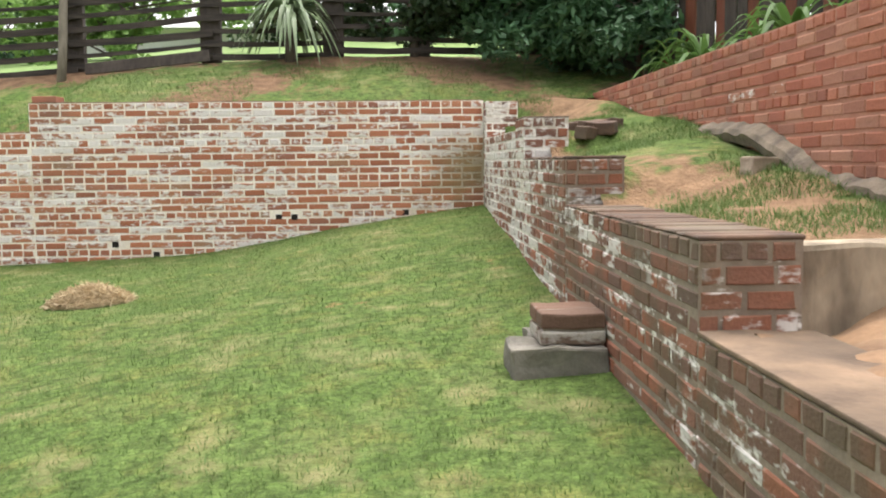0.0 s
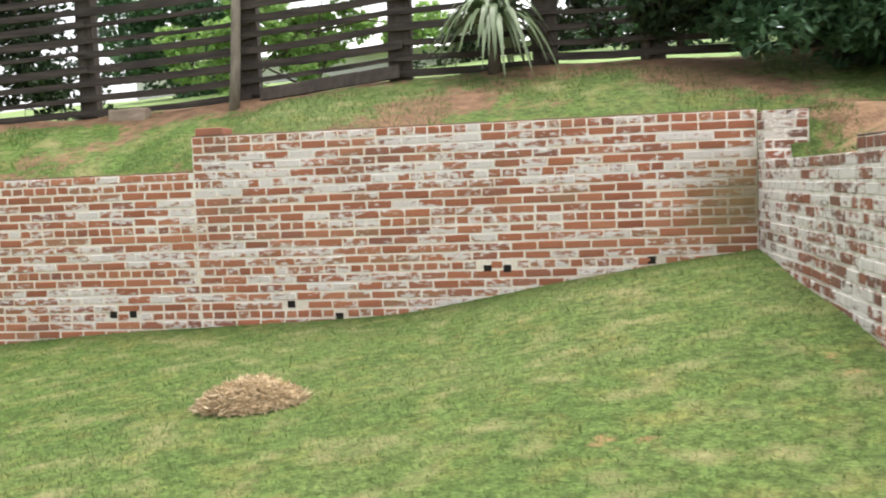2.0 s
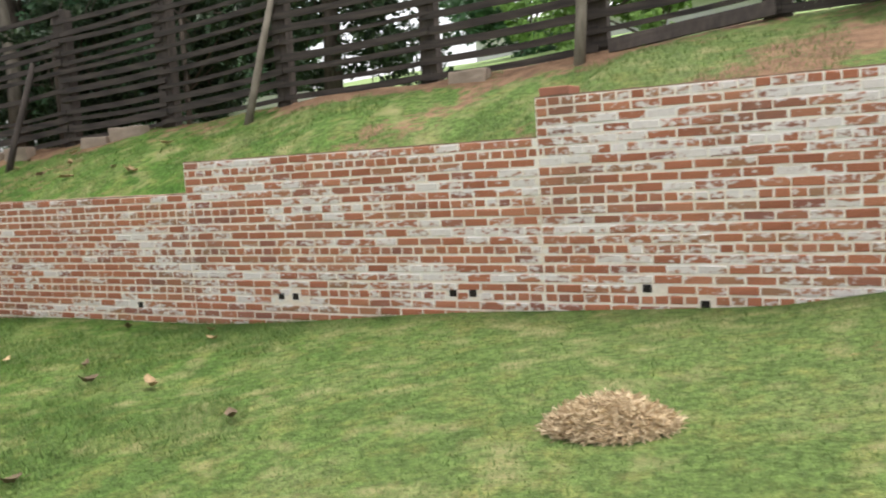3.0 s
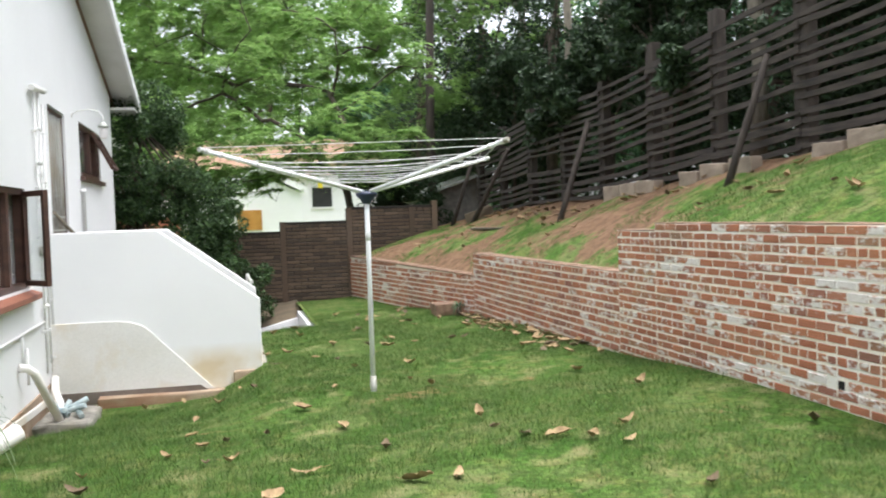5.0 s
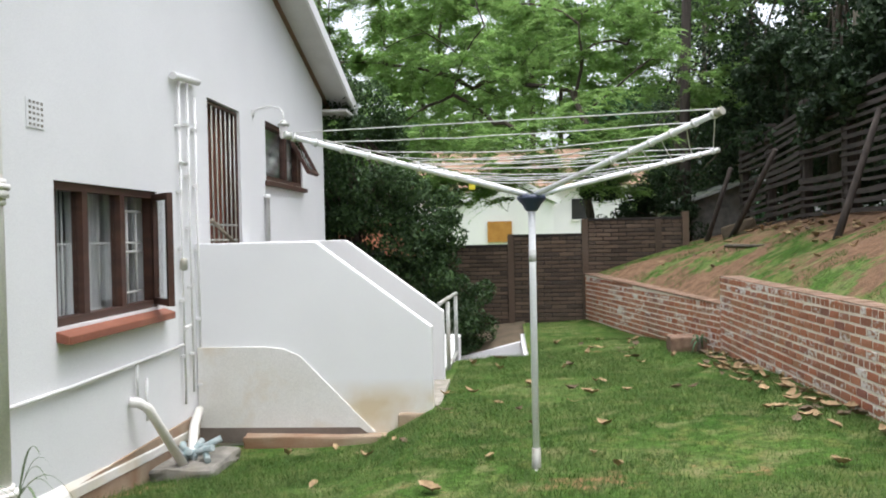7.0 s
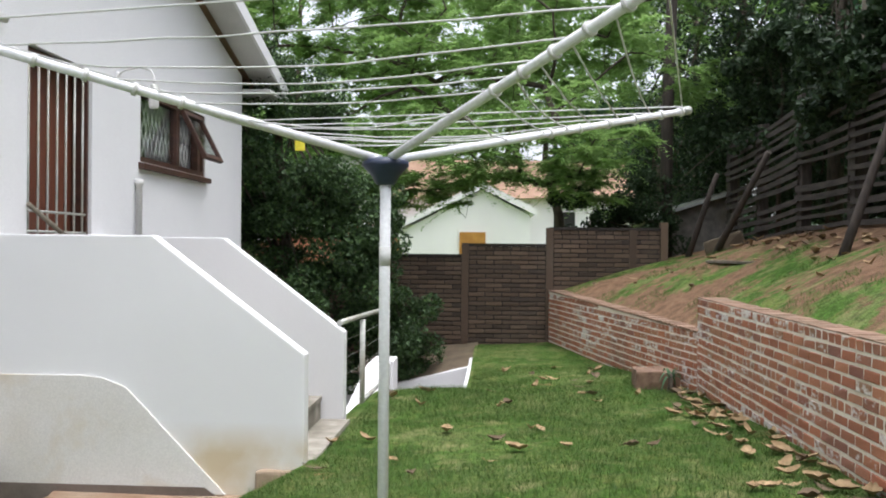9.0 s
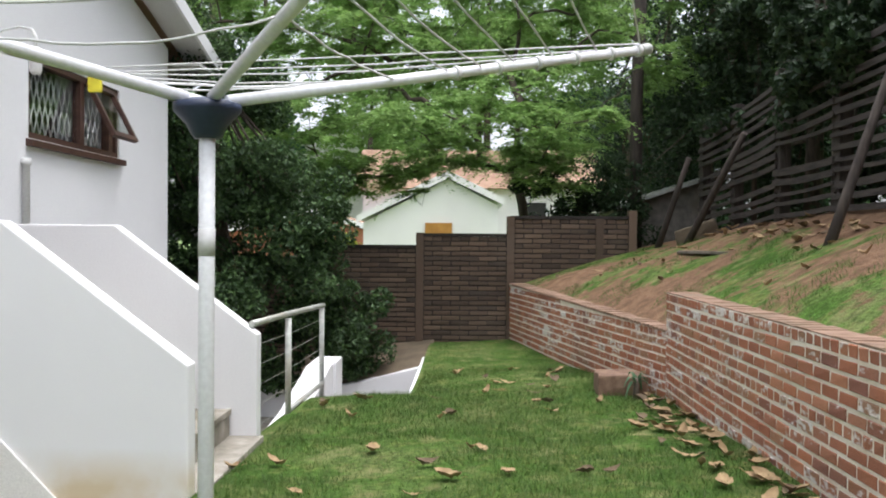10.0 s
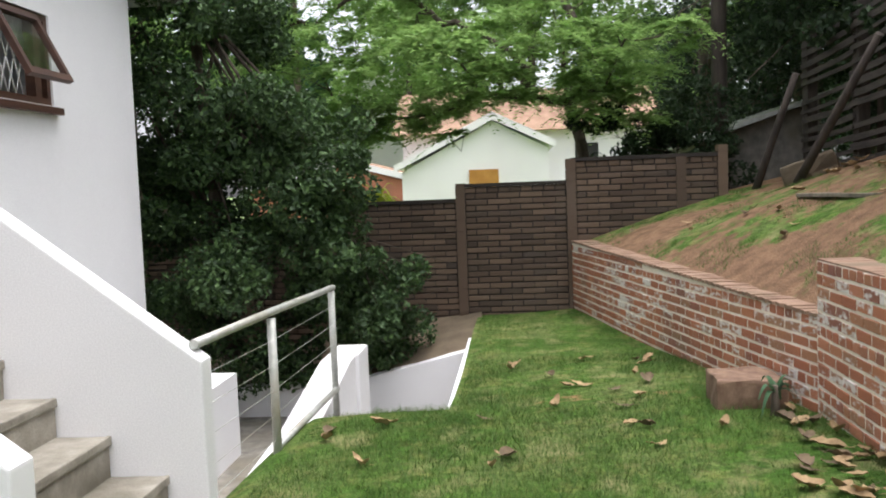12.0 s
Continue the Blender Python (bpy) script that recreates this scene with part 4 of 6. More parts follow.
under(lamp, part("wall_plate", tube(bmesh.new(), [(-15.93, HOUSE_Y, 2.86), (-15.93, HOUSE_Y + 0.02, 2.86)], 0.04, 14), pipe_paint))
under(lamp, part("lamp_holder", tube(bmesh.new(), [(-15.77, HOUSE_Y + 0.43, z) for z in (2.74, 2.70, 2.69, 2.66)], [0.03, 0.05, 0.075, 0.07], 16), galvanised))
under(lamp, part("shade", tube(bmesh.new(), [(-15.77, HOUSE_Y + 0.43, z) for z in (2.66, 2.63, 2.53, 2.51)], [0.045, 0.052, 0.048, 0.035], 16), far_wall, None, "cloudy glass jar"))

# drain gully with rubbish
gully = thing("drain_gully", soft_box(-13.1, -12.25, HOUSE_Y + 0.05, HOUSE_Y + 0.60, -0.95, -0.66, 0.04, rough=0.03), concrete, "rough concrete drain surround at the house foot", "drain")
bm = bmesh.new()
for i in range(9):
    tube(bm, [(-12.62 + rnd.uniform(-.2, .2), HOUSE_Y + 0.35 + rnd.uniform(-.15, .15), -0.64), (-12.62 + rnd.uniform(-.25, .25), HOUSE_Y + 0.35 + rnd.uniform(-.2, .2), -0.58 + rnd.uniform(0, .06))], 0.03, 6)
thing("rag_heap", bm, rag, "crumpled grey-green rags on the drain", "rags")

# ---- outside stair ----
SX0, SX1, SY = -13.67, -15.45, 6.235       # outer faces of the two parapets, their end
stair = empty("stair", (-14.5, SY, -0.5), "white plastered outside stair with solid parapets and concrete steps", "stairs")
outline = [(HOUSE_Y, -0.9), (SY, -0.9), (SY, 0.38), (5.08, 1.25), (HOUSE_Y, 1.25)]
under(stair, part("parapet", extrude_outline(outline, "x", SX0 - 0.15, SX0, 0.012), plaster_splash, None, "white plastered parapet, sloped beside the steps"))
under(stair, part("parapet", extrude_outline(outline, "x", SX1 - 0.15, SX1, 0.012), plaster, None, "white plastered parapet, sloped beside the steps"))
under(stair, part("lower_render", extrude_outline([(HOUSE_Y + 0.01, -0.60), (5.66, -0.66), (4.9, 0.12), (4.72, 0.19), (4.55, 0.205), (HOUSE_Y + 0.01, 0.205)], "x", SX0, SX0 + 0.02, 0.004), plaster_low, None, "older cream render with yellow stains"))
under(stair, part("plinth", extrude_outline([(HOUSE_Y + 0.02, -0.75), (5.62, -0.75), (5.58, -0.66), (5.5, -0.605), (HOUSE_Y + 0.02, -0.60)], "x", SX0, SX0 + 0.03), plinth_paint, None, "dark brown painted strip"))
under(stair, part("footing", soft_box(SX0 - 0.05, SX0 + 0.20, HOUSE_Y + 0.5, SY - 0.02, -1.0, -0.66, 0.02, rough=0.02), concrete_brown, None, "bare brown concrete footing"))
under(stair, part("footing", soft_box(SX0 - 0.05, SX0 + 0.05, SY - 0.35, SY + 0.02, -1.0, -0.47, 0.02, rough=0.02), concrete_brown, None, "bare brown concrete footing"))
for k, (y1, z) in enumerate(((6.28, -0.425), (6.02, -0.212), (5.72, 0.0), (5.44, 0.205), (5.17, 0.41))):
    y0 = HOUSE_Y if k == 4 else y1 - 0.5
    under(stair, part("step", soft_box(SX1 + 0.001, SX0 - 0.151, y0, y1, z - 0.6, z, 0.012, rough=0.004), step_concrete, None, "worn grey concrete step"))
    under(stair, part("nosing", soft_box(SX1 + 0.003, SX0 - 0.153, y1 - 0.012, y1 + 0.014, z - 0.045, z + 0.004, 0.008, rough=0.004), step_concrete))

# ---- railing and sunken passage ----
rail = empty("railing", (-17, 6.2, -0.5), "chipped galvanised pipe railing with wire strands", "railing")
under(rail, part("top_rail", tube(bmesh.new(), [(-15.5, 6.18, 0.46), (-17.0, 6.18, 0.42), (-18.98, 6.2, 0.36)], 0.027, 12), galvanised))
under(rail, part("bottom_rail", tube(bmesh.new(), [(-17.0, 6.18, -0.52), (-18.98, 6.2, -0.56)], 0.026, 10), galvanised))
for x in (-16.95, -18.95):
    under(rail, part("post", tube(bmesh.new(), [(x, 6.19, -0.9), (x, 6.19, 0.38)], 0.030, 12), galvanised))
for k in range(5):
    z = 0.25 - k * 0.17
    under(rail, part("wire", tube(bmesh.new(), [(-15.5, 6.18, z + 0.03), (-16.95, 6.19, z - 0.02), (-18.95, 6.2, z - 0.05)], 0.0022, 5), galvanised))
pw = empty("passage_wall", (-20.5, 6.1, -1.5), "white painted walls round a sunken passage", "wall", kind="structure")
under(pw, part("stringer", extrude_outline([(-15.7, -1.7), (-20.55, -1.7), (-20.55, -0.52), (-20.1, -0.52), (-18.4, -0.80), (-16.2, -0.95), (-15.7, -0.95)], "y", 5.80, 6.12, 0.015), plaster, None, "white sloped kerb wall"))
under(pw, part("end_pier", soft_box(-20.95, -20.35, 5.82, 6.16, -1.7, -0.50, 0.02), plaster, None, "white pier at the passage corner"))
under(pw, part("far_wall", extrude_outline([(2.0, -1.7), (7.30, -1.7), (7.30, -0.76), (5.9, -1.10), (2.0, -1.3)], "x", -22.1, -21.9, 0.01), plaster, None, "white wall with a slanted top"))
under(pw, part("end_wall", box(bmesh.new(), -21.9, -17.9, 7.24, 7.38, -1.7, -0.62), plaster))
under(pw, part("inner_wall", box(bmesh.new(), -20.3, -15.6, HOUSE_Y + 0.001, HOUSE_Y + 0.02, -1.7, -0.9), plaster))
under(pw, part("low_wall", box(bmesh.new(), -20.3, -15.9, 4.35, 4.85, -1.7, -0.66), plaster, None, "white low wall across the passage"))

# ---- rotary clothes line ----
HUB = Vector((-10.87, 7.155, 1.51))
dryer = empty("rotary_clothes_line", (HUB.x, HUB.y, -0.36), "white metal rotary clothes line with four arms, standing open on lawn", "clothes line")
under(dryer, part("pole", tube(bmesh.new(), [(HUB.x, HUB.y, -0.45), (HUB.x, HUB.y, 1.0), (HUB.x, HUB.y, 1.50)], [0.023, 0.023, 0.023], 16), alloy))
under(dryer, part("pole_sleeve", tube(bmesh.new(), [(HUB.x, HUB.y, -0.40), (HUB.x, HUB.y, -0.16)], 0.031, 16), galvanised))
under(dryer, part("ground_hook", tube(bmesh.new(), [(HUB.x + 0.04, HUB.y, -0.3), (HUB.x + 0.08, HUB.y - 0.04, -0.37)], 0.012, 6), galvanised))
under(dryer, part("tape_band", tube(bmesh.new(), [(HUB.x, HUB.y, 1.10), (HUB.x, HUB.y, 1.18)], 0.0243, 16), cord, None, "pale tape round the pole"))
bm = bmesh.new()
tube(bm, [HUB + Vector((0, 0, z)) for z in (-0.07, -0.06, -0.03, 0.01, 0.03, 0.045)], [0.035, 0.045, 0.06, 0.098, 0.098, 0.05], 20)
under(dryer, part("hub", bm, hub_plastic, None, "dark blue plastic hub"))
TIPS = [HUB + Vector((1.70 * math.cos(radians(32.5 + 90 * k)), 1.70 * math.sin(radians(32.5 + 90 * k)), 0.38)) for k in range(4)]
for tip in TIPS:
    d = (tip - HUB).normalized()
    arm = under(dryer, part("arm", tube(bmesh.new(), [HUB + d * 0.06 + Vector((0, 0, 0.03)), tip], [0.019, 0.017], 12), alloy))
    clip = under(dryer, part("end_cap", tube(bmesh.new(), [tip - d * 0.02, tip + d * 0.025], 0.022, 10), galvanised))
    for f in (0.5, 0.6, 0.7, 0.8, 0.9, 0.98):
        p = HUB.lerp(tip, f) + Vector((0, 0, 0.03 * (1 - f)))
        under(dryer, part("line_clip", tube(bmesh.new(), [p - d * 0.008, p + d * 0.008], 0.025, 8), cord))
rl = random.Random(8)
for f in (0.36, 0.48, 0.56, 0.64, 0.74, 0.86, 0.985):
    for a, b in zip(TIPS, TIPS[1:] + TIPS[:1]):
        p, q = HUB.lerp(a, f) + Vector((0, 0, 0.025)), HUB.lerp(b, f) + Vector((0, 0, 0.025))
        sag = 0.0 if f > 0.9 else rl.uniform(0.01, 0.05)
        n = 10
        pts = [p.lerp(q, i / n) + Vector((0, 0, -sag * math.sin(math.pi * i / n) + rl.uniform(-1, 1) * (0.004 if f < 0.9 else 0.0))) for i in range(n + 1)]
        under(dryer, part("line", tube(bmesh.new(), pts, 0.0035, 5), cord))
thing("line_peg", soft_box(-0.006, 0.006, -0.022, 0.022, -0.045, 0.03, 0.005, Matrix.Translation(HUB.lerp(TIPS[2], 0.36).lerp(HUB.lerp(TIPS[3], 0.36), 0.40))), yellow_plastic, "small yellow plastic peg hanging on the line", "peg")

# ---- loose things on the lawn ----
hx, hy = -2.05, 7.33
hg = float(lawn_z(hx, hy))
rs = np.random.RandomState(5)
n = 5200
ang, rad = rs.uniform(0, 2 * np.pi, n), np.sqrt(rs.uniform(0, 1, n))
px, py = hx + 0.30 * rad * np.cos(ang), hy + 0.24 * rad * np.sin(ang)
pz = lawn_z(px, py) + 0.115 * np.clip(1 - rad ** 1.7, 0, 1) * (0.8 + 0.35 * rs.rand(n)) + 0.012
dirs = rs.normal(size=(n, 3)) * (1, 1, 0.35)
dirs /= np.linalg.norm(dirs, axis=1)[:, None]
ln = rs.uniform(0.04, 0.13, n)[:, None]
side = np.cross(dirs, rs.normal(size=(n, 3)))
side = side / np.linalg.norm(side, axis=1)[:, None] * rs.uniform(0.0015, 0.004, n)[:, None]
c = np.stack([px, py, pz], 1)
verts = np.stack([c - dirs * ln / 2 - side, c + dirs * ln / 2 - side, c + dirs * ln / 2 + side, c - dirs * ln / 2 + side], 1).reshape(-1, 3)
hay = raw("straw_pile", verts, np.arange(len(verts)).reshape(-1, 4), straw)
tagged(hay, "small heap of dry straw-coloured grass cuttings on lawn", "hay", kind="stuff")
bm = bmesh.new()
bmesh.ops.create_uvsphere(bm, u_segments=20, v_segments=10, radius=1)
for v in bm.verts:
    v.co = Vector((hx + v.co.x * 0.25, hy + v.co.y * 0.2, hg + max(-0.03, v.co.z * 0.10))) + Vector(noise.noise_vector(v.co * 3)) * 0.03
part("hay_core", bm, simple("hay_mat", (0.34, 0.25, 0.14), (0.50, 0.38, 0.23), 30, 0.95, relief=1.0), hay)

def concrete_step():
    g = 0.19
    b0 = thing("concrete_block", soft_box(0.74, 1.15, 4.20, 4.46, g - 0.15, g + 0.145, 0.016, rough=0.022), step_block, "grey concrete block step against the brick wall", "block")
    b1 = empty("brick_stub", (1.01, 4.43, g + 0.146), "worn mortared brick stub on a concrete block", "block")
    under(b1, part("mortar_bed", soft_box(0.885, 1.15, 4.275, 4.59, g + 0.146, g + 0.282, 0.008, rough=0.006), mortar_stub))
    for k in (0, 1):
        cuts = ((4.262, 4.425), (4.44, 4.605)) if k else ((4.258, 4.35), (4.365, 4.60))
        for a, b in cuts:
            under(b1, part("brick", soft_box(0.872, 1.15, a, b, g + 0.15 + k * 0.07, g + 0.21 + k * 0.075, 0.01, rough=0.007), brick_stub_mat))
    thing("brick_stub", soft_box(0.86, 1.15, 4.461, 4.75, g - 0.1, g + 0.146, 0.014, rough=0.02), step_block, "worn mortared block beside the wall", "block")
concrete_step()
z = float(lawn_z(-17.4, 9.4))
thing("brick_pier_stub", soft_box(-17.75, -17.3, 9.22, 9.70, z - 0.2, z + 0.20, 0.02, rough=0.025), simple("pier_mat", (0.13, 0.075, 0.05), (0.25, 0.16, 0.105), 12, 0.95, relief=0.6), "broken brick pier stub at the wall foot", "block")
for x, y, s in ((1.85, 2.75, 0.10), (2.15, 2.9, 0.12), (2.2, 2.3, 0.14), (2.05, 2.55, 0.09), (2.28, 2.75, 0.1), (1.75, 2.2, 0.05)):
    bm = bmesh.new()
    bmesh.ops.create_icosphere(bm, subdivisions=2, radius=s)
    for v in bm.verts:
        v.co = Vector((v.co.x * 1.3, v.co.y, v.co.z * 0.6)) + Vector(noise.noise_vector(v.co * 8 + Vector((x, y, 0)))) * s * 0.35 + Vector((x, y, 0.56 + 0.15 * (x - 1.45)))
    thing("stone", bm, stone, "grey rounded stone on planter soil", "stone", "stones in the planter")
rk = random.Random(12)
for i in range(7):
    x, y = 1.62 + rk.uniform(0, 0.35), 7.0 + rk.uniform(-0.5, 0.6)
    zt = float(lerp(y, TERRACE))
    thing("loose_brick", soft_box(-0.1, 0.1, -0.05, 0.05, -0.04, 0.05, 0.01, Matrix.Translation((x, y, float(terrace_z(x, y)) + 0.02)) @ Matrix.Rotation(rk.uniform(0, 3), 4, "Z") @ Matrix.Rotation(rk.uniform(-0.2, 0.2), 4, "X"), 0.006), coping, "earth-stained loose brick on soil", "brick", "loose bricks")
thing("loose_block", soft_box(-0.09, 0.09, -0.05, 0.05, -0.04, 0.06, 0.012, Matrix.Translation((2.16, 5.15, 1.08)) @ Matrix.Rotation(0.4, 4, "Z"), 0.01), block_mat, "pale broken block at the wall footing", "block")
thing("plank", soft_box(-0.7, 0.7, -0.06, 0.06, 0.0, 0.04, 0.008, Matrix.Translation((-19.7, 10.9, float(bank_z(-19.7, 10.9)) + 0.01)) @ Matrix.Rotation(0.25, 4, "Z"), 0.006), prop_wood, "mossy old plank lying on the bank", "plank")

def dry_leaf(seed, mat):
    r = random.Random(seed)
    bm = bmesh.new()
    curl, fold, L, B = r.uniform(0.2, 1.6), r.uniform(-0.1, 0.9), r.uniform(0.14, 0.22), r.uniform(0.035, 0.065)
    rows = []
    for i in range(9):
        t = i / 8
        w = B * math.sin(math.pi * min(1, t * 0.96 + 0.02)) ** 0.75 * r.uniform(0.85, 1.1)
        rows.append([bm.verts.new(((t - 0.5) * L, k * w, 0.012 + 0.04 * curl * (t - 0.45) ** 2 * 4 + abs(k) * w * fold + r.uniform(-.008, .008))) for k in (-1, -0.5, 0, 0.5, 1)])
    for a, b in zip(rows, rows[1:]):
        for k in range(4):
            bm.faces.new((a[k], a[k + 1], b[k + 1], b[k])).smooth = True
    tube(bm, [(-L / 2, 0, 0.02), (-L / 2 - 0.05, 0.01, 0.03)], 0.002, 4)
    me = bpy.data.meshes.new("dry_leaf")
    bm.to_mesh(me), bm.free()
    me.materials.append(mat)
    return me
LEAVES = [dry_leaf(s, dead_leaf if s % 4 else dead_leaf_dark) for s in range(9)]
rl = random.Random(21)
def put_leaf(x, y, zf, s=1.0):
    if zf is lawn_z and sunk(np.float64(x), np.float64(y)):
        return
    ob = new("dry_leaf", LEAVES[rl.randrange(9)])
    ob.matrix_world = Matrix.Translation((x, y, float(zf(x, y)) + 0.012)) @ Euler((rl.uniform(-.22, .22), rl.uniform(-.22, .22), rl.uniform(0, 6.3))).to_matrix().to_4x4() @ Matrix.Scale(s * rl.uniform(0.55, 1.0), 4)
    tagged(ob, "curled dry brown fallen leaf on grass", "leaf", "fallen leaves")
for _ in range(95):
    x = rl.uniform(-20.0, -5.0)
    y = rl.uniform(6.3 if x < -13.3 else 4.6, float(wall_y(x)) - 0.15)
    put_leaf(x, y, lawn_z)
for _ in range(75):
    x = rl.choice((rl.uniform(-16.8, -12.0), rl.uniform(-20, -12)))
    put_leaf(x, float(wall_y(x)) - abs(rl.gauss(0.05, 0.28)) - 0.05, lawn_z, 1.1)
for x, y in ((-6.35, 6.0), (-4.3, 7.3), (-5.2, 5.2), (-7.2, 5.6), (-7.6, 6.9), (-8.6, 4.9), (-5.6, 7.9), (-3.1, 5.9), (-6.8, 7.2), (-4.9, 6.3)):
    put_leaf(x, y, lawn_z, 1.1)
for _ in range(40):
    x = rl.uniform(-23, -8)
    put_leaf(x, rl.uniform(float(wall_y(x)) + 0.4, 11.8), bank_z, 0.9)

# ---- plants ----
def leaf_mesh(name, c, size, aspect, mat, rs, droop=0.0, flat=0.0, fold=0.25):
    """Pointed leaves, each a folded pair of quads, at the points c."""
    n = len(c)
    d = rs.normal(size=(n, 3))
    d[:, 2] = d[:, 2] * (1 - flat) - droop
    d /= np.linalg.norm(d, axis=1)[:, None]
    up = rs.normal(size=(n, 3)) * (1 - flat * 0.6) + (0, 0, 1.0 + flat)
    s = np.cross(d, up)
    s /= np.linalg.norm(s, axis=1)[:, None] + 1e-6
    nrm = np.cross(s, d)
    L = (size * rs.uniform(0.6, 1.3, n))[:, None]
    w = L * aspect
    base, tip, mid = c - d * L / 2, c + d * L / 2, c + nrm * 0
    v = np.stack([base, mid + s * w + nrm * w * fold, tip, mid - s * w + nrm * w * fold], 1).reshape(-1, 3)
    return raw(name, v, np.arange(4 * n).reshape(-1, 4), mat)


def clumps(rs, centres, per, squash=0.8):
    """Points gathered in uneven clumps, denser towards each clump's skin."""
    out = []
    for (x, y, z, r), k in zip(centres, per):
        d = rs.normal(size=(k, 3))
        d /= np.linalg.norm(d, axis=1)[:, None]
        out.append(np.array((x, y, z)) + d * (r * rs.uniform(0.35, 1.0, k) ** 0.5)[:, None] * (1, 1, squash))
    return np.concatenate(out)


def tree(name, base, trunk, clump_list, n, size, aspect, mat, label, seed, flat=0.0, droop=0.2, r0=0.16):
    rs = np.random.RandomState(seed)
    t = empty(name, base, label, "tree" if "tree" in name else "bush")
    bm = bmesh.new()
    top = Vector(trunk[-1])
    tube(bm, trunk, [r0 * (1 - 0.55 * i / (len(trunk) - 1)) for i in range(len(trunk))], 10)
    for k, (x, y, z, r) in enumerate(clump_list[::max(1, len(clump_list) // 14)]):
        j = min(len(trunk) - 1, 1 + k % max(1, len(trunk) - 1))
        a = Vector(trunk[j])
        e = Vector((x, y, z))
        midp = a.lerp(e, 0.5) + Vector((0, 0, 0.12 * (e - a).length)) + Vector(rs.normal(size=3)) * 0.1
        tube(bm, [a, midp, e], [r0 * 0.26, r0 * 0.15, r0 * 0.05], 6)
        for q in range(3):
            f = e + Vector(rs.normal(size=3)) * r * 0.6
            tube(bm, [midp.lerp(e, 0.6), f], [r0 * 0.10, r0 * 0.03], 4)
    under(t, part("trunk", bm, bark))
    vol = np.array([r ** 2 for *_, r in clump_list])
    sub, per = [], []
    for (x, y, z, r), v in zip(clump_list, vol):
        m = 26 if flat > 0.6 else 9
        for _ in range(m):
            d = rs.normal(size=3)
            d = d / np.linalg.norm(d) * r * rs.uniform(0.3, 1.0)
            sub.append((x + d[0], y + d[1], z + d[2] * 0.8, r * rs.uniform(0.28, 0.5) * (1.15 if flat > 0.6 else 1)))
            per.append(max(4, int(n * v / vol.sum() / m)))
    under(t, leaf_mesh("crown", clumps(rs, sub, per, 0.3 if flat > 0.6 else 0.8), size, aspect, mat, rs, droop, flat))
    return t


rt = random.Random(3)
# feathery tree behind the brown wall
ac = [(rt.uniform(-29.5, -24.8), rt.uniform(0.5, 12.5), rt.uniform(3.0, 9.6), rt.uniform(0.9, 1.5)) for _ in range(46)]
ac += [(-27 + rt.uniform(-2.5, 2.6), y + rt.uniform(-0.6, 0.6), z + rt.uniform(-0.5, 0.5), rt.uniform(0.9, 1.5)) for y in (2.6, 4.2, 5.8, 7.4, 9.0, 10.6) for z in (3.6, 5.0, 6.5, 8.2)]
ac += [(-23.8, 5.2, 2.9, 0.8), (-23.5, 6.4, 3.2, 0.9), (-24.0, 8.2, 3.4, 0.8), (-23.6, 7.2, 2.9, 0.7), (-24.2, 9.6, 3.2, 0.8), (-24.5, 4.2, 3.0, 0.8), (-24.0, 6.2, 2.2, 0.5), (-24.3, 6.9, 2.35, 0.55), (-24.4, 7.8, 2.5, 0.6), (-24.5, 8.6, 2.4, 0.6), (-24.2, 5.4, 2.3, 0.55), (-24.6, 9.2, 2.6, 0.6)]
TWIGS = 8


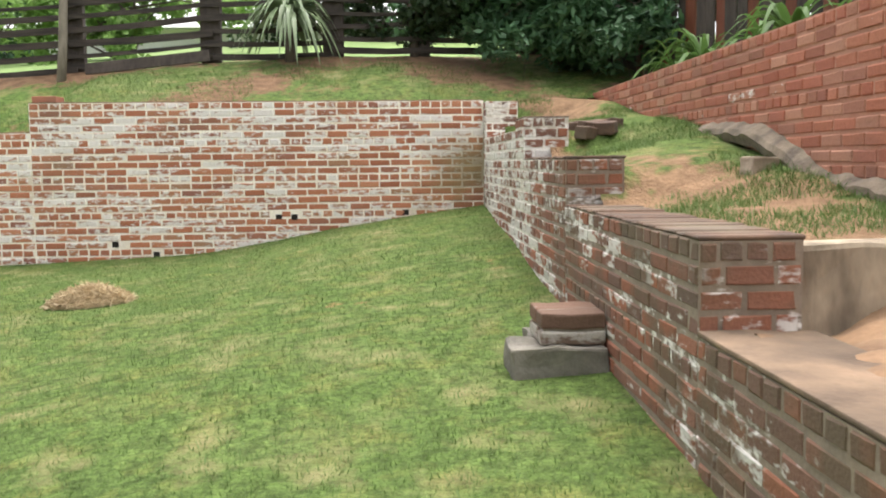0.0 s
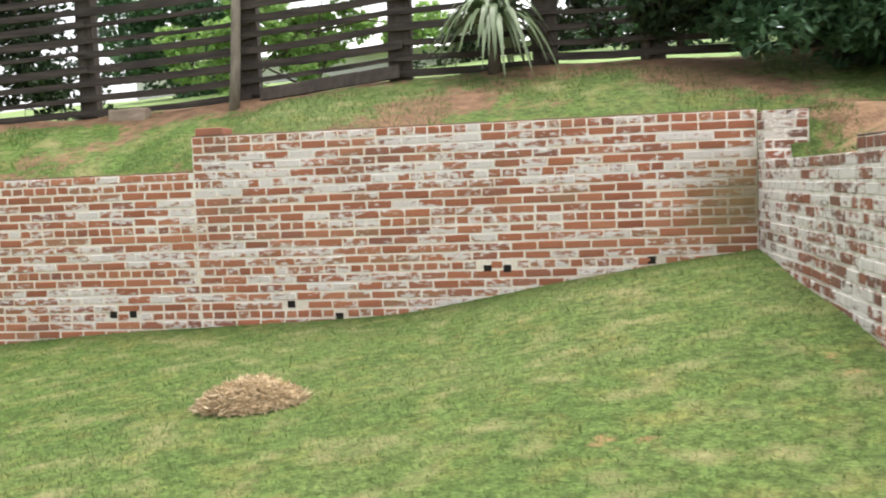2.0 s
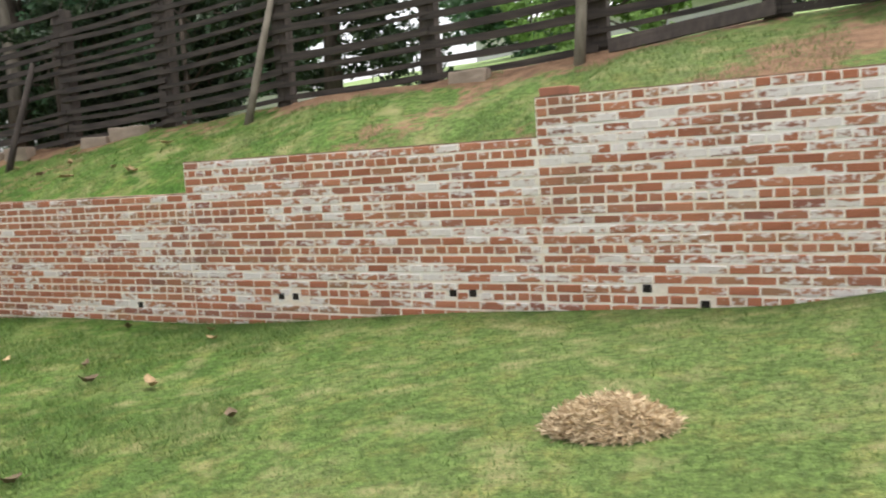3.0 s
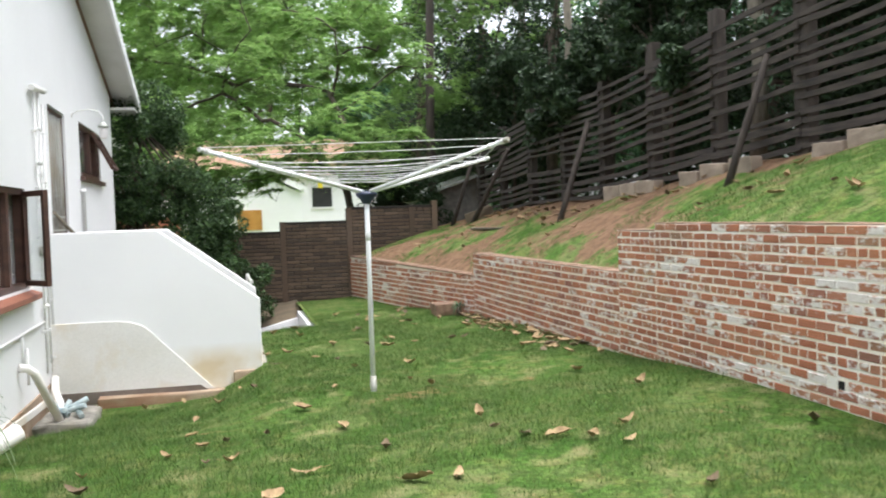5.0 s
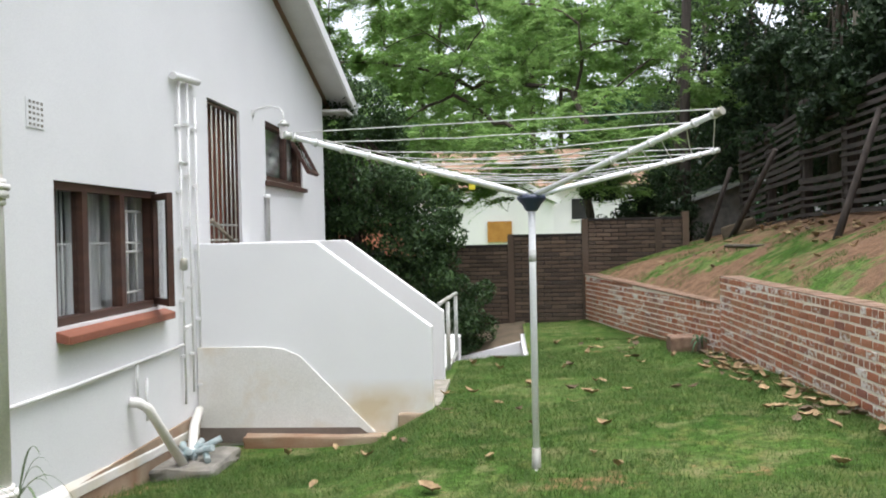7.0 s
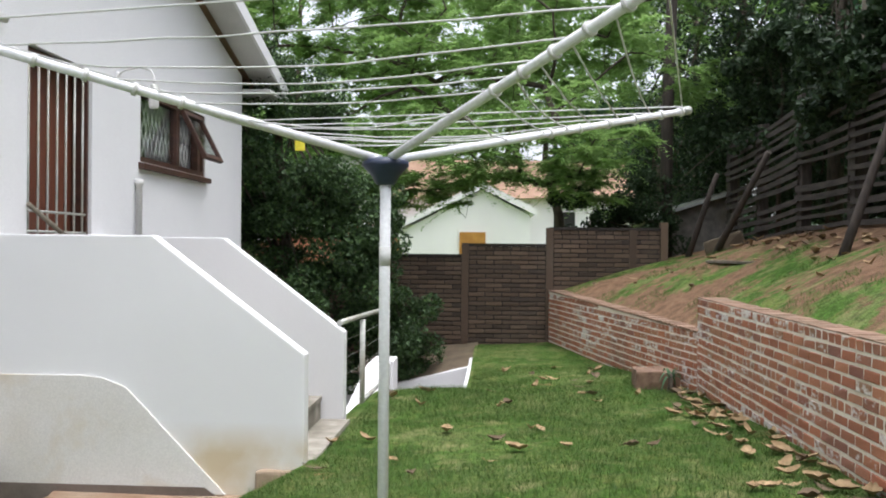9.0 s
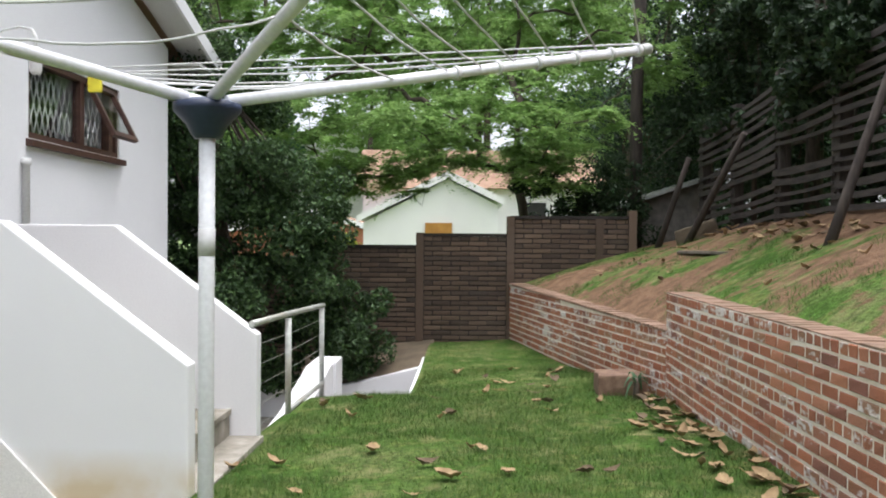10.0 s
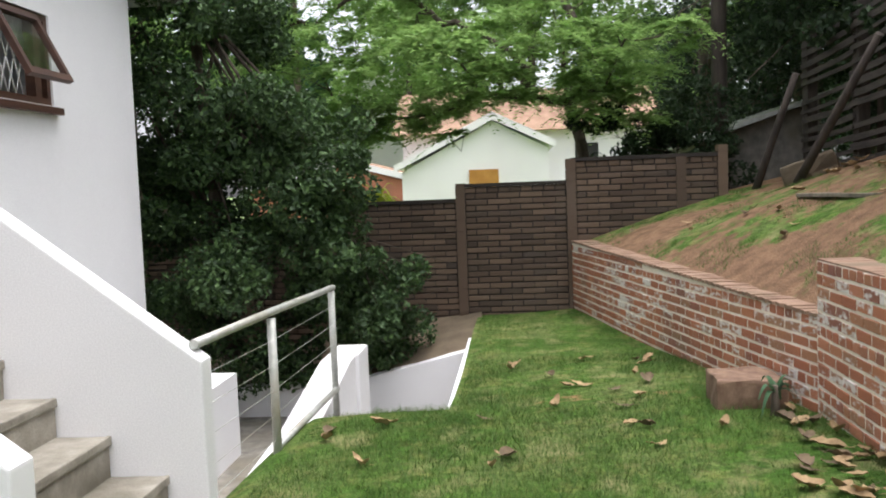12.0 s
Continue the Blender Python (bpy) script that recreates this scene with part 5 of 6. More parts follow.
def feathery_tree(base, stem, goals, seed):
    """Limbs grown goal by goal from the nearest limb, then twigs with fine leaflets in flat drooping sprays."""
    r = np.random.RandomState(seed)
    nodes, parent = [np.array(stem[0], float)], [-1]
    for p in stem[1:]:
        for t in (0.34, 0.67, 1.0):
            nodes.append(nodes[-1] if t < 0 else np.array(stem[stem.index(p) - 1]) * (1 - t) + np.array(p) * t)
            parent.append(len(nodes) - 2)
    first = len(nodes)
    fork = np.array(stem[-1])
    goals = sorted(goals, key=lambda g: np.linalg.norm(np.array(g[:3]) - fork))
    fine = []
    for x, y, z, rr in goals:
        fine += [np.array((x, y, z)) + r.normal(size=3) * rr * (0.7, 0.7, 0.5) for _ in range(9)]
    for g in [np.array(q[:3]) for q in goals] + fine:
        P = np.array(nodes)
        d = np.linalg.norm(P - g, axis=1) + 0.8 * np.clip(P[:, 2] - g[2], 0, None)
        d[:max(1, first - 5)] += 9
        k = int(d.argmin())
        a, L = nodes[k], np.linalg.norm(nodes[k] - g)
        n = max(2, int(L / 0.32))
        bend = r.normal(size=3) * 0.10 * L + (0, 0, 0.13 * L)
        for i in range(1, n + 1):
            t = i / n
            nodes.append(a * (1 - t) + g * t + bend * 4 * t * (1 - t) * 0.5 + r.normal(size=3) * 0.025)
            parent.append(k if i == 1 else len(nodes) - 2)
    load = np.ones(len(nodes))
    for k in range(len(nodes) - 1, 0, -1):
        load[parent[k]] += load[k]
    rad = 0.0030 * load ** 0.46
    bm = bmesh.new()
    for k in range(1, len(nodes)):
        p = parent[k]
        tube(bm, [nodes[p], nodes[k]], [min(rad[p], rad[k] * 1.25), rad[k]], 7 if rad[k] > 0.03 else 4, False)
    t = empty("feathery_tree", base, "tall feathery green tree with fine leaves behind wall", "tree")
    under(t, part("trunk", bm, bark))
    P = np.array(nodes)
    tips = np.where((load < 22) & (P[:, 2] > 1.9))[0]
    out = P[tips] - fork
    out[:, 2] = 0
    out /= np.linalg.norm(out, axis=1)[:, None] + 1e-6
    C, D, S = [], [], []
    for _ in range(TWIGS):
        az = r.uniform(-1.5, 1.5, len(tips))
        c, s_ = np.cos(az), np.sin(az)
        tw = np.stack([out[:, 0] * c - out[:, 1] * s_, out[:, 0] * s_ + out[:, 1] * c, r.uniform(-0.35, 0.35, len(tips))], 1)
        ln = r.uniform(0.25, 0.75, len(tips))[:, None]
        side = np.cross(tw, (0, 0, 1.0))
        side /= np.linalg.norm(side, axis=1)[:, None]
        for m in range(13):
            f = (m + 0.7) / 13
            for sg in (-1, 1):
                pos = P[tips] + tw * ln * f + np.array((0, 0, -0.34)) * ln * f ** 2
                dl = side * sg + tw * 0.55 + r.normal(size=pos.shape) * 0.22 - (0, 0, 0.12)
                dl /= np.linalg.norm(dl, axis=1)[:, None]
                C.append(pos), D.append(dl), S.append(r.uniform(0.085, 0.15, len(tips)) * (1.1 - 0.5 * f))
    C, D, S = np.concatenate(C), np.concatenate(D), np.concatenate(S)[:, None]
    w = np.cross(D, (0, 0, 1.0) + r.normal(size=D.shape) * 0.45)
    w /= np.linalg.norm(w, axis=1)[:, None] + 1e-6
    v = np.stack([C, C + D * S * 0.5 + w * S * 0.17, C + D * S, C + D * S * 0.5 - w * S * 0.17], 1).reshape(-1, 3)
    under(t, raw("crown", v, np.arange(len(v)).reshape(-1, 4), leaf_acacia))


feathery_tree((-26.2, 9.1, -1.5), [(-26.2, 9.25, -1.6), (-26.2, 9.15, 0.6), (-26.1, 8.95, 1.9), (-26.2, 8.75, 2.7)], ac, 11)
# dark dense shrub between house and wall
ds = [(-21.9 + rt.uniform(-0.6, 0.5), y, z, r) for y, z, r in ((3.6, 0.2, 1.0), (4.6, 0.1, 1.0), (5.4, -0.1, 0.75), (3.4, 1.4, 1.1), (4.3, 1.3, 1.1), (5.2, 1.0, 0.9), (3.4, 2.6, 1.1), (4.3, 2.5, 1.0), (4.9, 2.0, 0.9), (3.4, 3.6, 1.0), (4.2, 3.5, 0.9), (5.9, -0.3, 0.7), (6.3, -0.6, 0.5), (5.6, 0.6, 0.7), (5.5, 1.6, 0.7), (2.2, 1.0, 1.1), (2.2, 2.6, 1.1), (3.6, 4.4, 0.8), (2.6, 4.2, 0.9), (6.3, 0.1, 0.5), (6.0, -0.6, 0.6), (5.0, -0.7, 0.7))]
tree("dark_bush", (-22.0, 4.3, -1.2), [(-22.0, 4.3, -1.3), (-22.0, 4.2, 0.6), (-21.9, 4.1, 2.4), (-21.9, 4.0, 3.6)], ds, 105000, 0.078, 0.28, leaf_dark, "dense dark green leafy bush beside the house", 12, 0.2, 0.5, 0.12)
# dark trees behind the timber fence
for k, (x, y, h, r, lab) in enumerate(((-26.5, 12.6, 6.5, 1.7, ""), (-23.5, 13.6, 6.0, 1.5, ""), (-19.5, 14.2, 6.2, 1.7, ""), (-15.5, 14.4, 5.6, 1.6, ""), (-12.0, 14.6, 5.4, 1.5, ""), (-9.4, 15.6, 5.0, 1.2, ""), (-29.0, 14.6, 7.5, 2.2, ""), (-31.5, 12.0, 6.5, 2.0, ""), (-21.5, 16.5, 8.0, 2.2, ""), (-17.5, 17.0, 8.0, 2.2, ""))):
    zb = float(lerp(x, FENCE_Z))
    cl = [(x + rt.uniform(-1, 1) * r * 1.2, y + rt.uniform(-0.3, 1.0) * r * 0.7, zb + z + rt.uniform(-0.3, 0.3), r * rt.uniform(0.6, 0.95)) for z in (1.0, 1.9, 2.7, 3.5, 4.3, h) for _ in (0, 1, 2)]
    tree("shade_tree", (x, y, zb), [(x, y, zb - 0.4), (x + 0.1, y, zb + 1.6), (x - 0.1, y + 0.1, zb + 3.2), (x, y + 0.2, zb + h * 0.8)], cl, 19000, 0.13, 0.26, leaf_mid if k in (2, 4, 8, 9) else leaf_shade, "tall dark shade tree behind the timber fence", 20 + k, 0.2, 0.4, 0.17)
bmt = tube(bmesh.new(), [(-25.2, 11.0, -0.5), (-25.2, 11.0, 3.5), (-25.1, 11.1, 7.5)], [0.13, 0.115, 0.10], 10)
thing("bare_trunk", bmt, fence_post, "straight dark bare tree trunk behind the wall", "tree")
sh = [(-25.0 + rt.uniform(-0.4, 0.4), y, z, 0.6) for y, z in ((9.6, 1.3), (10.2, 1.6), (10.8, 1.5), (9.3, 1.9), (10.5, 2.2))]
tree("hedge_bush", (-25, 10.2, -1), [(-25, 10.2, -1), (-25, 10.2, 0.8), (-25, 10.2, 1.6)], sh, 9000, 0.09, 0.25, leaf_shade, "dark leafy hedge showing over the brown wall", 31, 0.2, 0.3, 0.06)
# bushes at the corner of the bank
cb = [(x, y, z, r) for x, y, z, r in ((1.3, 11.5, 2.9, 0.55), (1.9, 11.2, 3.2, 0.75), (2.6, 11.0, 3.0, 0.8), (2.2, 11.3, 3.9, 0.8), (1.4, 11.6, 3.7, 0.6), (3.1, 11.4, 3.7, 0.9), (2.9, 10.6, 2.6, 0.55), (1.2, 11.7, 4.4, 0.6), (2.2, 11.0, 2.5, 0.55), (1.7, 10.9, 2.5, 0.5), (2.5, 10.5, 2.4, 0.55), (2.0, 10.7, 2.9, 0.6), (3.0, 10.2, 2.7, 0.6))]
tree("corner_bush", (2.2, 11.3, 2.2), [(2.2, 11.4, 2.1), (2.2, 11.3, 2.8), (2.2, 11.4, 3.8)], cb, 22000, 0.13, 0.2, leaf_mid, "leafy green bush at the top of the bank", 41, 0.5, 0.45, 0.08)
db = [(x, y, z, r) for x, y, z, r in ((0.4, 11.75, 3.0, 0.5), (0.9, 11.9, 3.4, 0.6), (0.2, 11.9, 3.8, 0.6), (-0.2, 12.3, 3.3, 0.6), (0.7, 11.8, 2.7, 0.4), (1.0, 12.2, 4.3, 0.7), (-0.3, 12.4, 4.2, 0.6), (4.2, 11.2, 3.2, 0.9), (5.0, 10.2, 3.2, 0.9), (4.6, 9.0, 3.2, 0.9), (4.4, 7.6, 3.1, 0.8))]
tree("shrub_bush", (0.5, 11.95, 2.4), [(0.5, 11.95, 2.3), (0.5, 12.0, 3.0), (0.5, 12.0, 3.9)], db, 15000, 0.12, 0.24, leaf_shade, "dark green shrub growing against the fence", 42, 0.2, 0.4, 0.06)
plank_fence = empty("plank_fence", (3.6, 8.2, 1.7), "dark weathered upright plank fence behind the red wall", "fence", kind="structure")
for k in range(44):
    x, y = 2.75 + 0.045 * k, 11.7 - 0.16 * k
    z1 = 4.1 + 0.12 * math.sin(k * 2.4)
    under(plank_fence, part("plank", soft_box(-0.075, 0.075, -0.012, 0.012, 0, z1 - 1.5, 0.004, Matrix.Translation((x, y, 1.5)) @ Matrix.Rotation(radians(-74 + 5 * math.sin(k * 1.7)), 4, "Z") @ Matrix.Rotation(0.02 * math.sin(k * 3.1), 4, "Y")), fence_post if k % 3 else door_wood))

def strap_plant(name, at, n, L, w, rise, mat, label, seed, lift=0.12):
    """A rosette of arching strap leaves."""
    r = random.Random(seed)
    t = empty(name, at, label, "plant")
    for i in range(n):
        a, k, ll = r.uniform(0, 6.283), r.uniform(0.35, 1.15), L * r.uniform(0.7, 1.1)
        bm = bmesh.new()
        rows = []
        for j in range(9):
            s = j / 8
            out = ll * (0.12 + 0.62 * k) * s
            z = rise * ll * (1.25 * s * (1.15 - 0.45 * k) - (0.55 + 0.75 * k) * s ** 2.1)
            ww = w * (1 - s ** 2.2) * (0.55 + 0.45 * min(1, s * 4)) + 0.002
            c = Vector((at[0] + math.cos(a) * out, at[1] + math.sin(a) * out, at[2] + lift + z))
            sd = Vector((-math.sin(a), math.cos(a), 0)) * ww
            rows.append([bm.verts.new(c - sd + Vector((0, 0, ww * 0.35))), bm.verts.new(c), bm.verts.new(c + sd + Vector((0, 0, ww * 0.35)))])
        for p, q in zip(rows, rows[1:]):
            for m in (0, 1):
                bm.faces.new((p[m], p[m + 1], q[m + 1], q[m])).smooth = True
        under(t, part("leaf", bm, mat))
    under(t, part("stem", tube(bmesh.new(), [(at[0], at[1], at[2] - 0.1), (at[0], at[1], at[2] + lift + 0.12 * min(1, w * 25))], [min(0.08, w * 2), min(0.05, w)], 8), bark))
    return t
strap_plant("strap_leaf_plant", (-1.0, 11.72, 2.36), 95, 0.95, 0.042, 0.95, leaf_strap, "large pale green strap-leaved plant at the fence", 51, 0.42)
for k, (x, y, z) in enumerate(((3.1, 7.4, 1.78), (2.95, 6.6, 1.78), (3.2, 5.6, 1.78), (2.95, 8.4, 1.8), (3.0, 9.3, 1.8), (3.6, 7.9, 1.8))):
    strap_plant("fern_plant", (x, y, z), 26, 0.9, 0.03, 0.85, leaf_fern, "bright green arching fern behind the red wall", 60 + k)
strap_plant("grass_tuft", (-9.98, 4.02, -0.36), 9, 0.55, 0.008, 1.3, leaf_strap, "thin grass tuft at the foot of the drain pipe", 71)
strap_plant("grass_tuft", (-9.45, 4.02, -0.33), 7, 0.6, 0.008, 1.3, leaf_strap, "thin grass tuft at the foot of the white wall", 72)
strap_plant("grass_tuft", (-17.1, 9.55, -0.36), 12, 0.3, 0.02, 0.9, leaf_mid, "small green weed at the wall foot", 73)
strap_plant("yellow_shrub", (-30, 4.95, 0.75), 40, 1.0, 0.05, 1.0, leaf_yellow, "bright yellow-green shrub beyond the wall", 74)

# creeper and low boughs hanging over the fence
for k, (x0, x1) in enumerate(((-24.2, -21.2), (-20.6, -17.6), (-16.5, -13.5), (-13.2, -10.6), (-10.6, -8.2), (-20.0, -15.0))):
    cl = [(rt.uniform(x0, x1), (12.1 if k < 3 else 12.9) + rt.uniform(-0.25, 0.4), float(lerp((x0 + x1) / 2, FENCE_Z)) + rt.uniform((0.9, 1.5, 1.5, 0.2, 0.2, 0.2)[k], 3.2), rt.uniform(0.3, 0.6)) for _ in range(11 if k < 3 else 16)]
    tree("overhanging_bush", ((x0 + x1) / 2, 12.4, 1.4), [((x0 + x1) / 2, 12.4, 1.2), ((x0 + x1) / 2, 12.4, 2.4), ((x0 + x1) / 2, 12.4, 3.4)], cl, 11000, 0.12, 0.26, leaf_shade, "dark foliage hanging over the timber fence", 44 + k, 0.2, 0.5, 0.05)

for _ in range(55):
    x = rl.uniform(-22.5, -14)
    put_leaf(x, rl.uniform(11.3, 11.85), bank_z, 1.0)
for k, (x, y) in enumerate(((-19.2, 13.2), (-17.4, 13.4), (-14.2, 13.3), (-20.6, 12.9))):
    zb = float(lerp(x, FENCE_Z))
    thing("pale_trunk", tube(bmesh.new(), [(x, y, zb - 0.3), (x + 0.15, y, zb + 1.6), (x - 0.25 + 0.3 * (k % 2), y + 0.1, zb + 3.4), (x + 0.1, y, zb + 5.4)], [0.13, 0.11, 0.09, 0.06], 9), prop_wood, "pale bare tree trunk behind the timber fence", "tree", "trunks behind the fence")
shed = empty("garden_shed", (-26.4, 11.6, -0.5), "small grey sheet-roofed shed behind the boundary wall", "shed")
under(shed, part("wall", extrude_outline([(10.75, -0.6), (12.6, -0.6), (12.6, 2.35), (10.75, 1.75)], "x", -28.2, -25.6), concrete))
under(shed, part("roof", extrude_outline([(10.55, 1.70), (12.8, 2.43), (12.8, 2.50), (10.55, 1.77)], "x", -28.5, -25.3), galvanised))

# ---- grass blades ----
def blades(name, n, area, zf, h, mat, label, seed, keep):
    rs = np.random.RandomState(seed)
    x, y = rs.uniform(area[0], area[1], n), rs.uniform(area[2], area[3], n)
    ok = keep(x, y)
    x, y = x[ok], y[ok]
    n = len(x)
    z = zf(x, y)
    hh = h * rs.uniform(0.4, 1.2, n)
    a, lean = rs.uniform(0, 6.283, n), rs.uniform(0.2, 1.4, n)
    w = rs.uniform(0.0014, 0.0032, n)
    s = np.stack([-np.sin(a) * w, np.cos(a) * w, 0 * a], 1)
    b = np.stack([x, y, z - 0.005], 1)
    t = b + np.stack([np.cos(a) * lean * hh, np.sin(a) * lean * hh, hh], 1)
    v = np.stack([b - s, b + s, t], 1).reshape(-1, 3)
    ob = raw(name, v, np.arange(3 * n).reshape(-1, 3), mat)
    return tagged(ob, label, "grass", kind="stuff")


def patchy(x, y, k):
    return np.sin(1.7 * x + 0.6 * y) + np.sin(2.3 * y - 0.9 * x) + np.sin(5.1 * x + 3.3 * y) * 0.7 > k


def on_lawn(x, y):
    return ~sunk(x, y) & (y < wall_y(x) - 0.01) & ((y > HOUSE_Y + 0.05) | (x > HX1 + 0.1)) & ~((x < -13.4) & (y < 6.3)) & ((x - hx) ** 2 / 0.075 + (y - hy) ** 2 / 0.05 > 1)
blades("lawn_grass", 430000, (-23.4, 1.15, 0.8, 9.85), lawn_z, 0.032, blade_green, "short green lawn grass blades", 81, on_lawn)
blades("lawn_grass", 210000, (-20, -4, 3.9, 9.85), lawn_z, 0.06, blade_green, "longer green lawn grass blades in patches", 82, lambda x, y: on_lawn(x, y) & patchy(x, y, np.where(x > -6, 0.9, -0.9)))
blades("bank_grass", 130000, (-23.4, 2.3, 8.7, 12.2), bank_z, 0.05, blade_green, "thin tufts of grass on the bank", 83, lambda x, y: (y > wall_y(x) + 0.22) & ((y < 11.55) | patchy(x * 2.3, y * 2.9, 1.2)) & np.where(x < -11, patchy(x * 2.1, y * 2.6, 0.85), patchy(x, y, -0.6)))
blades("terrace_grass", 26000, (1.5, 2.34, 3.4, 10.0), terrace_z, 0.045, blade_green, "grass tufts on the soil strip", 84, lambda x, y: patchy(x * 2.2, y * 1.6, 0.3) | ((y > 3.4) & (y < 5.2) & patchy(x * 3, y * 3, -0.9)))

# ---- houses beyond ----
def far_house(name, pts, depth, base, mat, roofmat, label, wins):
    """A gable front at x = pts' x with eaves and apex as (y, z)."""
    x, l, a, r = pts
    h = empty(name, (x, a[0], base), label, "house")
    under(h, part("wall", extrude_outline([(l[0] + 0.25, base), (r[0] - 0.25, base), (r[0] - 0.25, r[1] - 0.1), (a[0], a[1] - 0.12), (l[0] + 0.25, l[1] - 0.1)], "x", x - depth, x), mat))
    under(h, part("roof", extrude_outline([l, a, r, (r[0], r[1] + 0.12), (a[0], a[1] + 0.16), (l[0], l[1] + 0.12)], "x", x - depth - 0.3, x + 0.18), roofmat))
    under(h, part("bargeboard", extrude_outline([(l[0], l[1] - 0.1), (a[0], a[1] - 0.1), (r[0], r[1] - 0.1), (r[0], r[1] + 0.14), (a[0], a[1] + 0.18), (l[0], l[1] + 0.14)], "x", x + 0.18, x + 0.22), far_wall))
    for (y0, y1, z0, z1, m) in wins:
        w = under(h, part("window", box(bmesh.new(), x, x + 0.06, y0, y1, z0, z1), m, None, "shuttered window"))
        for yy in (y0, (y0 + y1) / 2 - 0.03, y1 - 0.06):
            c = part("frame", box(bmesh.new(), x + 0.06, x + 0.09, yy, yy + 0.06, z0, z1), m, w)
            c.matrix_parent_inverse = Matrix()
    return h
far_house("far_white_house", (-42.0, (3.75, 1.85), (7.15, 3.5), (9.25, 2.5)), 9, -2.5, far_wall, roof_sheet, "white gabled house with sheet roof beyond the wall", [(6.3, 7.3, 0.9, 1.75, orange_wood)])
th = empty("far_tiled_house", (-62, 8, -2.5), "pale house with terracotta tiled roof on hillside", "house")
under(th, part("wall", box(bmesh.new(), -67, -59, 2.0, 15.0, -2.5, 4.1), far_wall))
under(th, part("roof", extrude_outline([(-58.2, 3.95), (-63, 6.5), (-67.8, 3.95)], "y", 1.5, 15.5), roof_tile))
for yw in (4.0, 8.0, 11.0):
    # solid near-black box, no pane: the unlit inside is its colour
    w = under(th, part("window", box(bmesh.new(), -59.0, -58.95, yw, yw + 1.2, 2.0, 3.2), room_shade, None, "dark window"))
    c = part("sill", box(bmesh.new(), -59.0, -58.85, yw - 0.1, yw + 1.3, 1.9, 1.98), far_wall, w)
    c.matrix_parent_inverse = Matrix()
far_house("far_brick_house", (-50.0, (-4.0, 1.3), (0.5, 2.4), (4.6, 1.3)), 9, -2.5, brick_fresh, roof_tile, "brick house with tiled roof beyond the wall", [(0, 1, -0.4, 0.5, room_shade)])
far_house("far_upper_house", (-85.0, (-12.0, 7.5), (-2.0, 11.0), (8.0, 7.5)), 14, -3, far_wall, roof_tile, "pale hillside house far beyond the wall", [(-6, -4, 4, 6, room_shade), (0, 2, 4, 6, room_shade)])
nh = empty("neighbour_house", (-9, 40, 3), "long white house on the lawn beyond the fence", "house")
under(nh, part("wall", box(bmesh.new(), -17, 6, 36, 42, 2.0, 6.4), far_wall))
under(nh, part("roof", extrude_outline([(35.2, 6.2), (42.8, 6.2), (39, 8.4)], "x", -17.5, 6.5), roof_sheet))
for x in (-13.5, -9.0, -5.2, -1.0, 3.0):
    w = under(nh, part("window", box(bmesh.new(), x, x + 1.7, 35.93, 36.0, 3.7, 4.9), room_shade, None, "dark window"))
    c = part("sill", box(bmesh.new(), x - 0.1, x + 1.8, 35.85, 35.99, 3.6, 3.68), far_wall, w)
    c.matrix_parent_inverse = Matrix()
gw = empty("garden_wall", (-15, 22, 2), "low white garden wall on the neighbouring plot", "wall", kind="structure")
under(gw, part("wall", box(bmesh.new(), -19, -10.5, 19.0, 19.2, 1.6, 2.9), far_wall))
for k, (x, y, m) in enumerate(((-15.5, 21.5, leaf_shade), (-11.0, 27.0, leaf_mid), (2.5, 27.0, leaf_mid), (-2.0, 31.0, leaf_shade), (7.5, 22.0, leaf_shade), (-20.0, 26.0, leaf_mid))):
    zb = float(lerp(x, FENCE_Z)) + (y - 13) * 0.06
    cl = [(x + rt.uniform(-2.4, 2.4), y + rt.uniform(-1, 1), zb + rt.uniform(1.4, 5.5), rt.uniform(0.8, 1.4)) for _ in range(14)]
    tree("garden_tree", (x, y, zb), [(x, y, zb - 0.2), (x, y, zb + 1.6), (x, y, zb + 3.2)], cl, 9000, 0.22, 0.3, m, "leafy garden tree on the neighbouring lawn", 130 + k, 0.2, 0.3, 0.14)
nt = [(-6.5 + rt.uniform(-3, 3), 24 + rt.uniform(-1, 1), 4.2 + rt.uniform(-1.4, 2.5), rt.uniform(0.7, 1.2)) for _ in range(12)]
tree("garden_tree", (-6.5, 24, 2.5), [(-6.5, 24, 2.3), (-6.4, 24, 3.6), (-6.5, 24, 5)], nt, 9000, 0.22, 0.3, leaf_acacia, "light green garden tree beyond the fence", 90, 0.2, 0.3, 0.15)
hill = []
for k in range(26):
    a = radians(rt.uniform(120, 250))
    d = rt.uniform(60, 110)
    hill.append((d * math.cos(a), 6 + d * math.sin(a) * 0.9, rt.uniform(-1, 12), rt.uniform(4, 7)))
rs = np.random.RandomState(95)
far = leaf_mesh("far_woods", clumps(rs, hill, [1500] * len(hill)), 0.9, 0.35, leaf_mid, rs, 0.2, 0.2)
tagged(far, "distant green wooded slope", "woods", kind="stuff")
grove = [(rt.uniform(-82, -66), rt.uniform(-22, 34), rt.uniform(8.0, 25.0), rt.uniform(2.4, 4.2)) for _ in range(64)]
rs = np.random.RandomState(96)
mid_woods = leaf_mesh("grove", clumps(rs, [(x + rs.normal() * r * 0.7, y + rs.normal() * r * 0.7, z + rs.normal() * r * 0.5, r * 0.42) for x, y, z, r in grove for _ in range(14)], [110] * (14 * len(grove)), 0.5), 0.50, 0.26, leaf_acacia, rs, 0.25, 0.45)
tagged(mid_woods, "light green treetops beyond the neighbouring houses", "woods", kind="stuff")
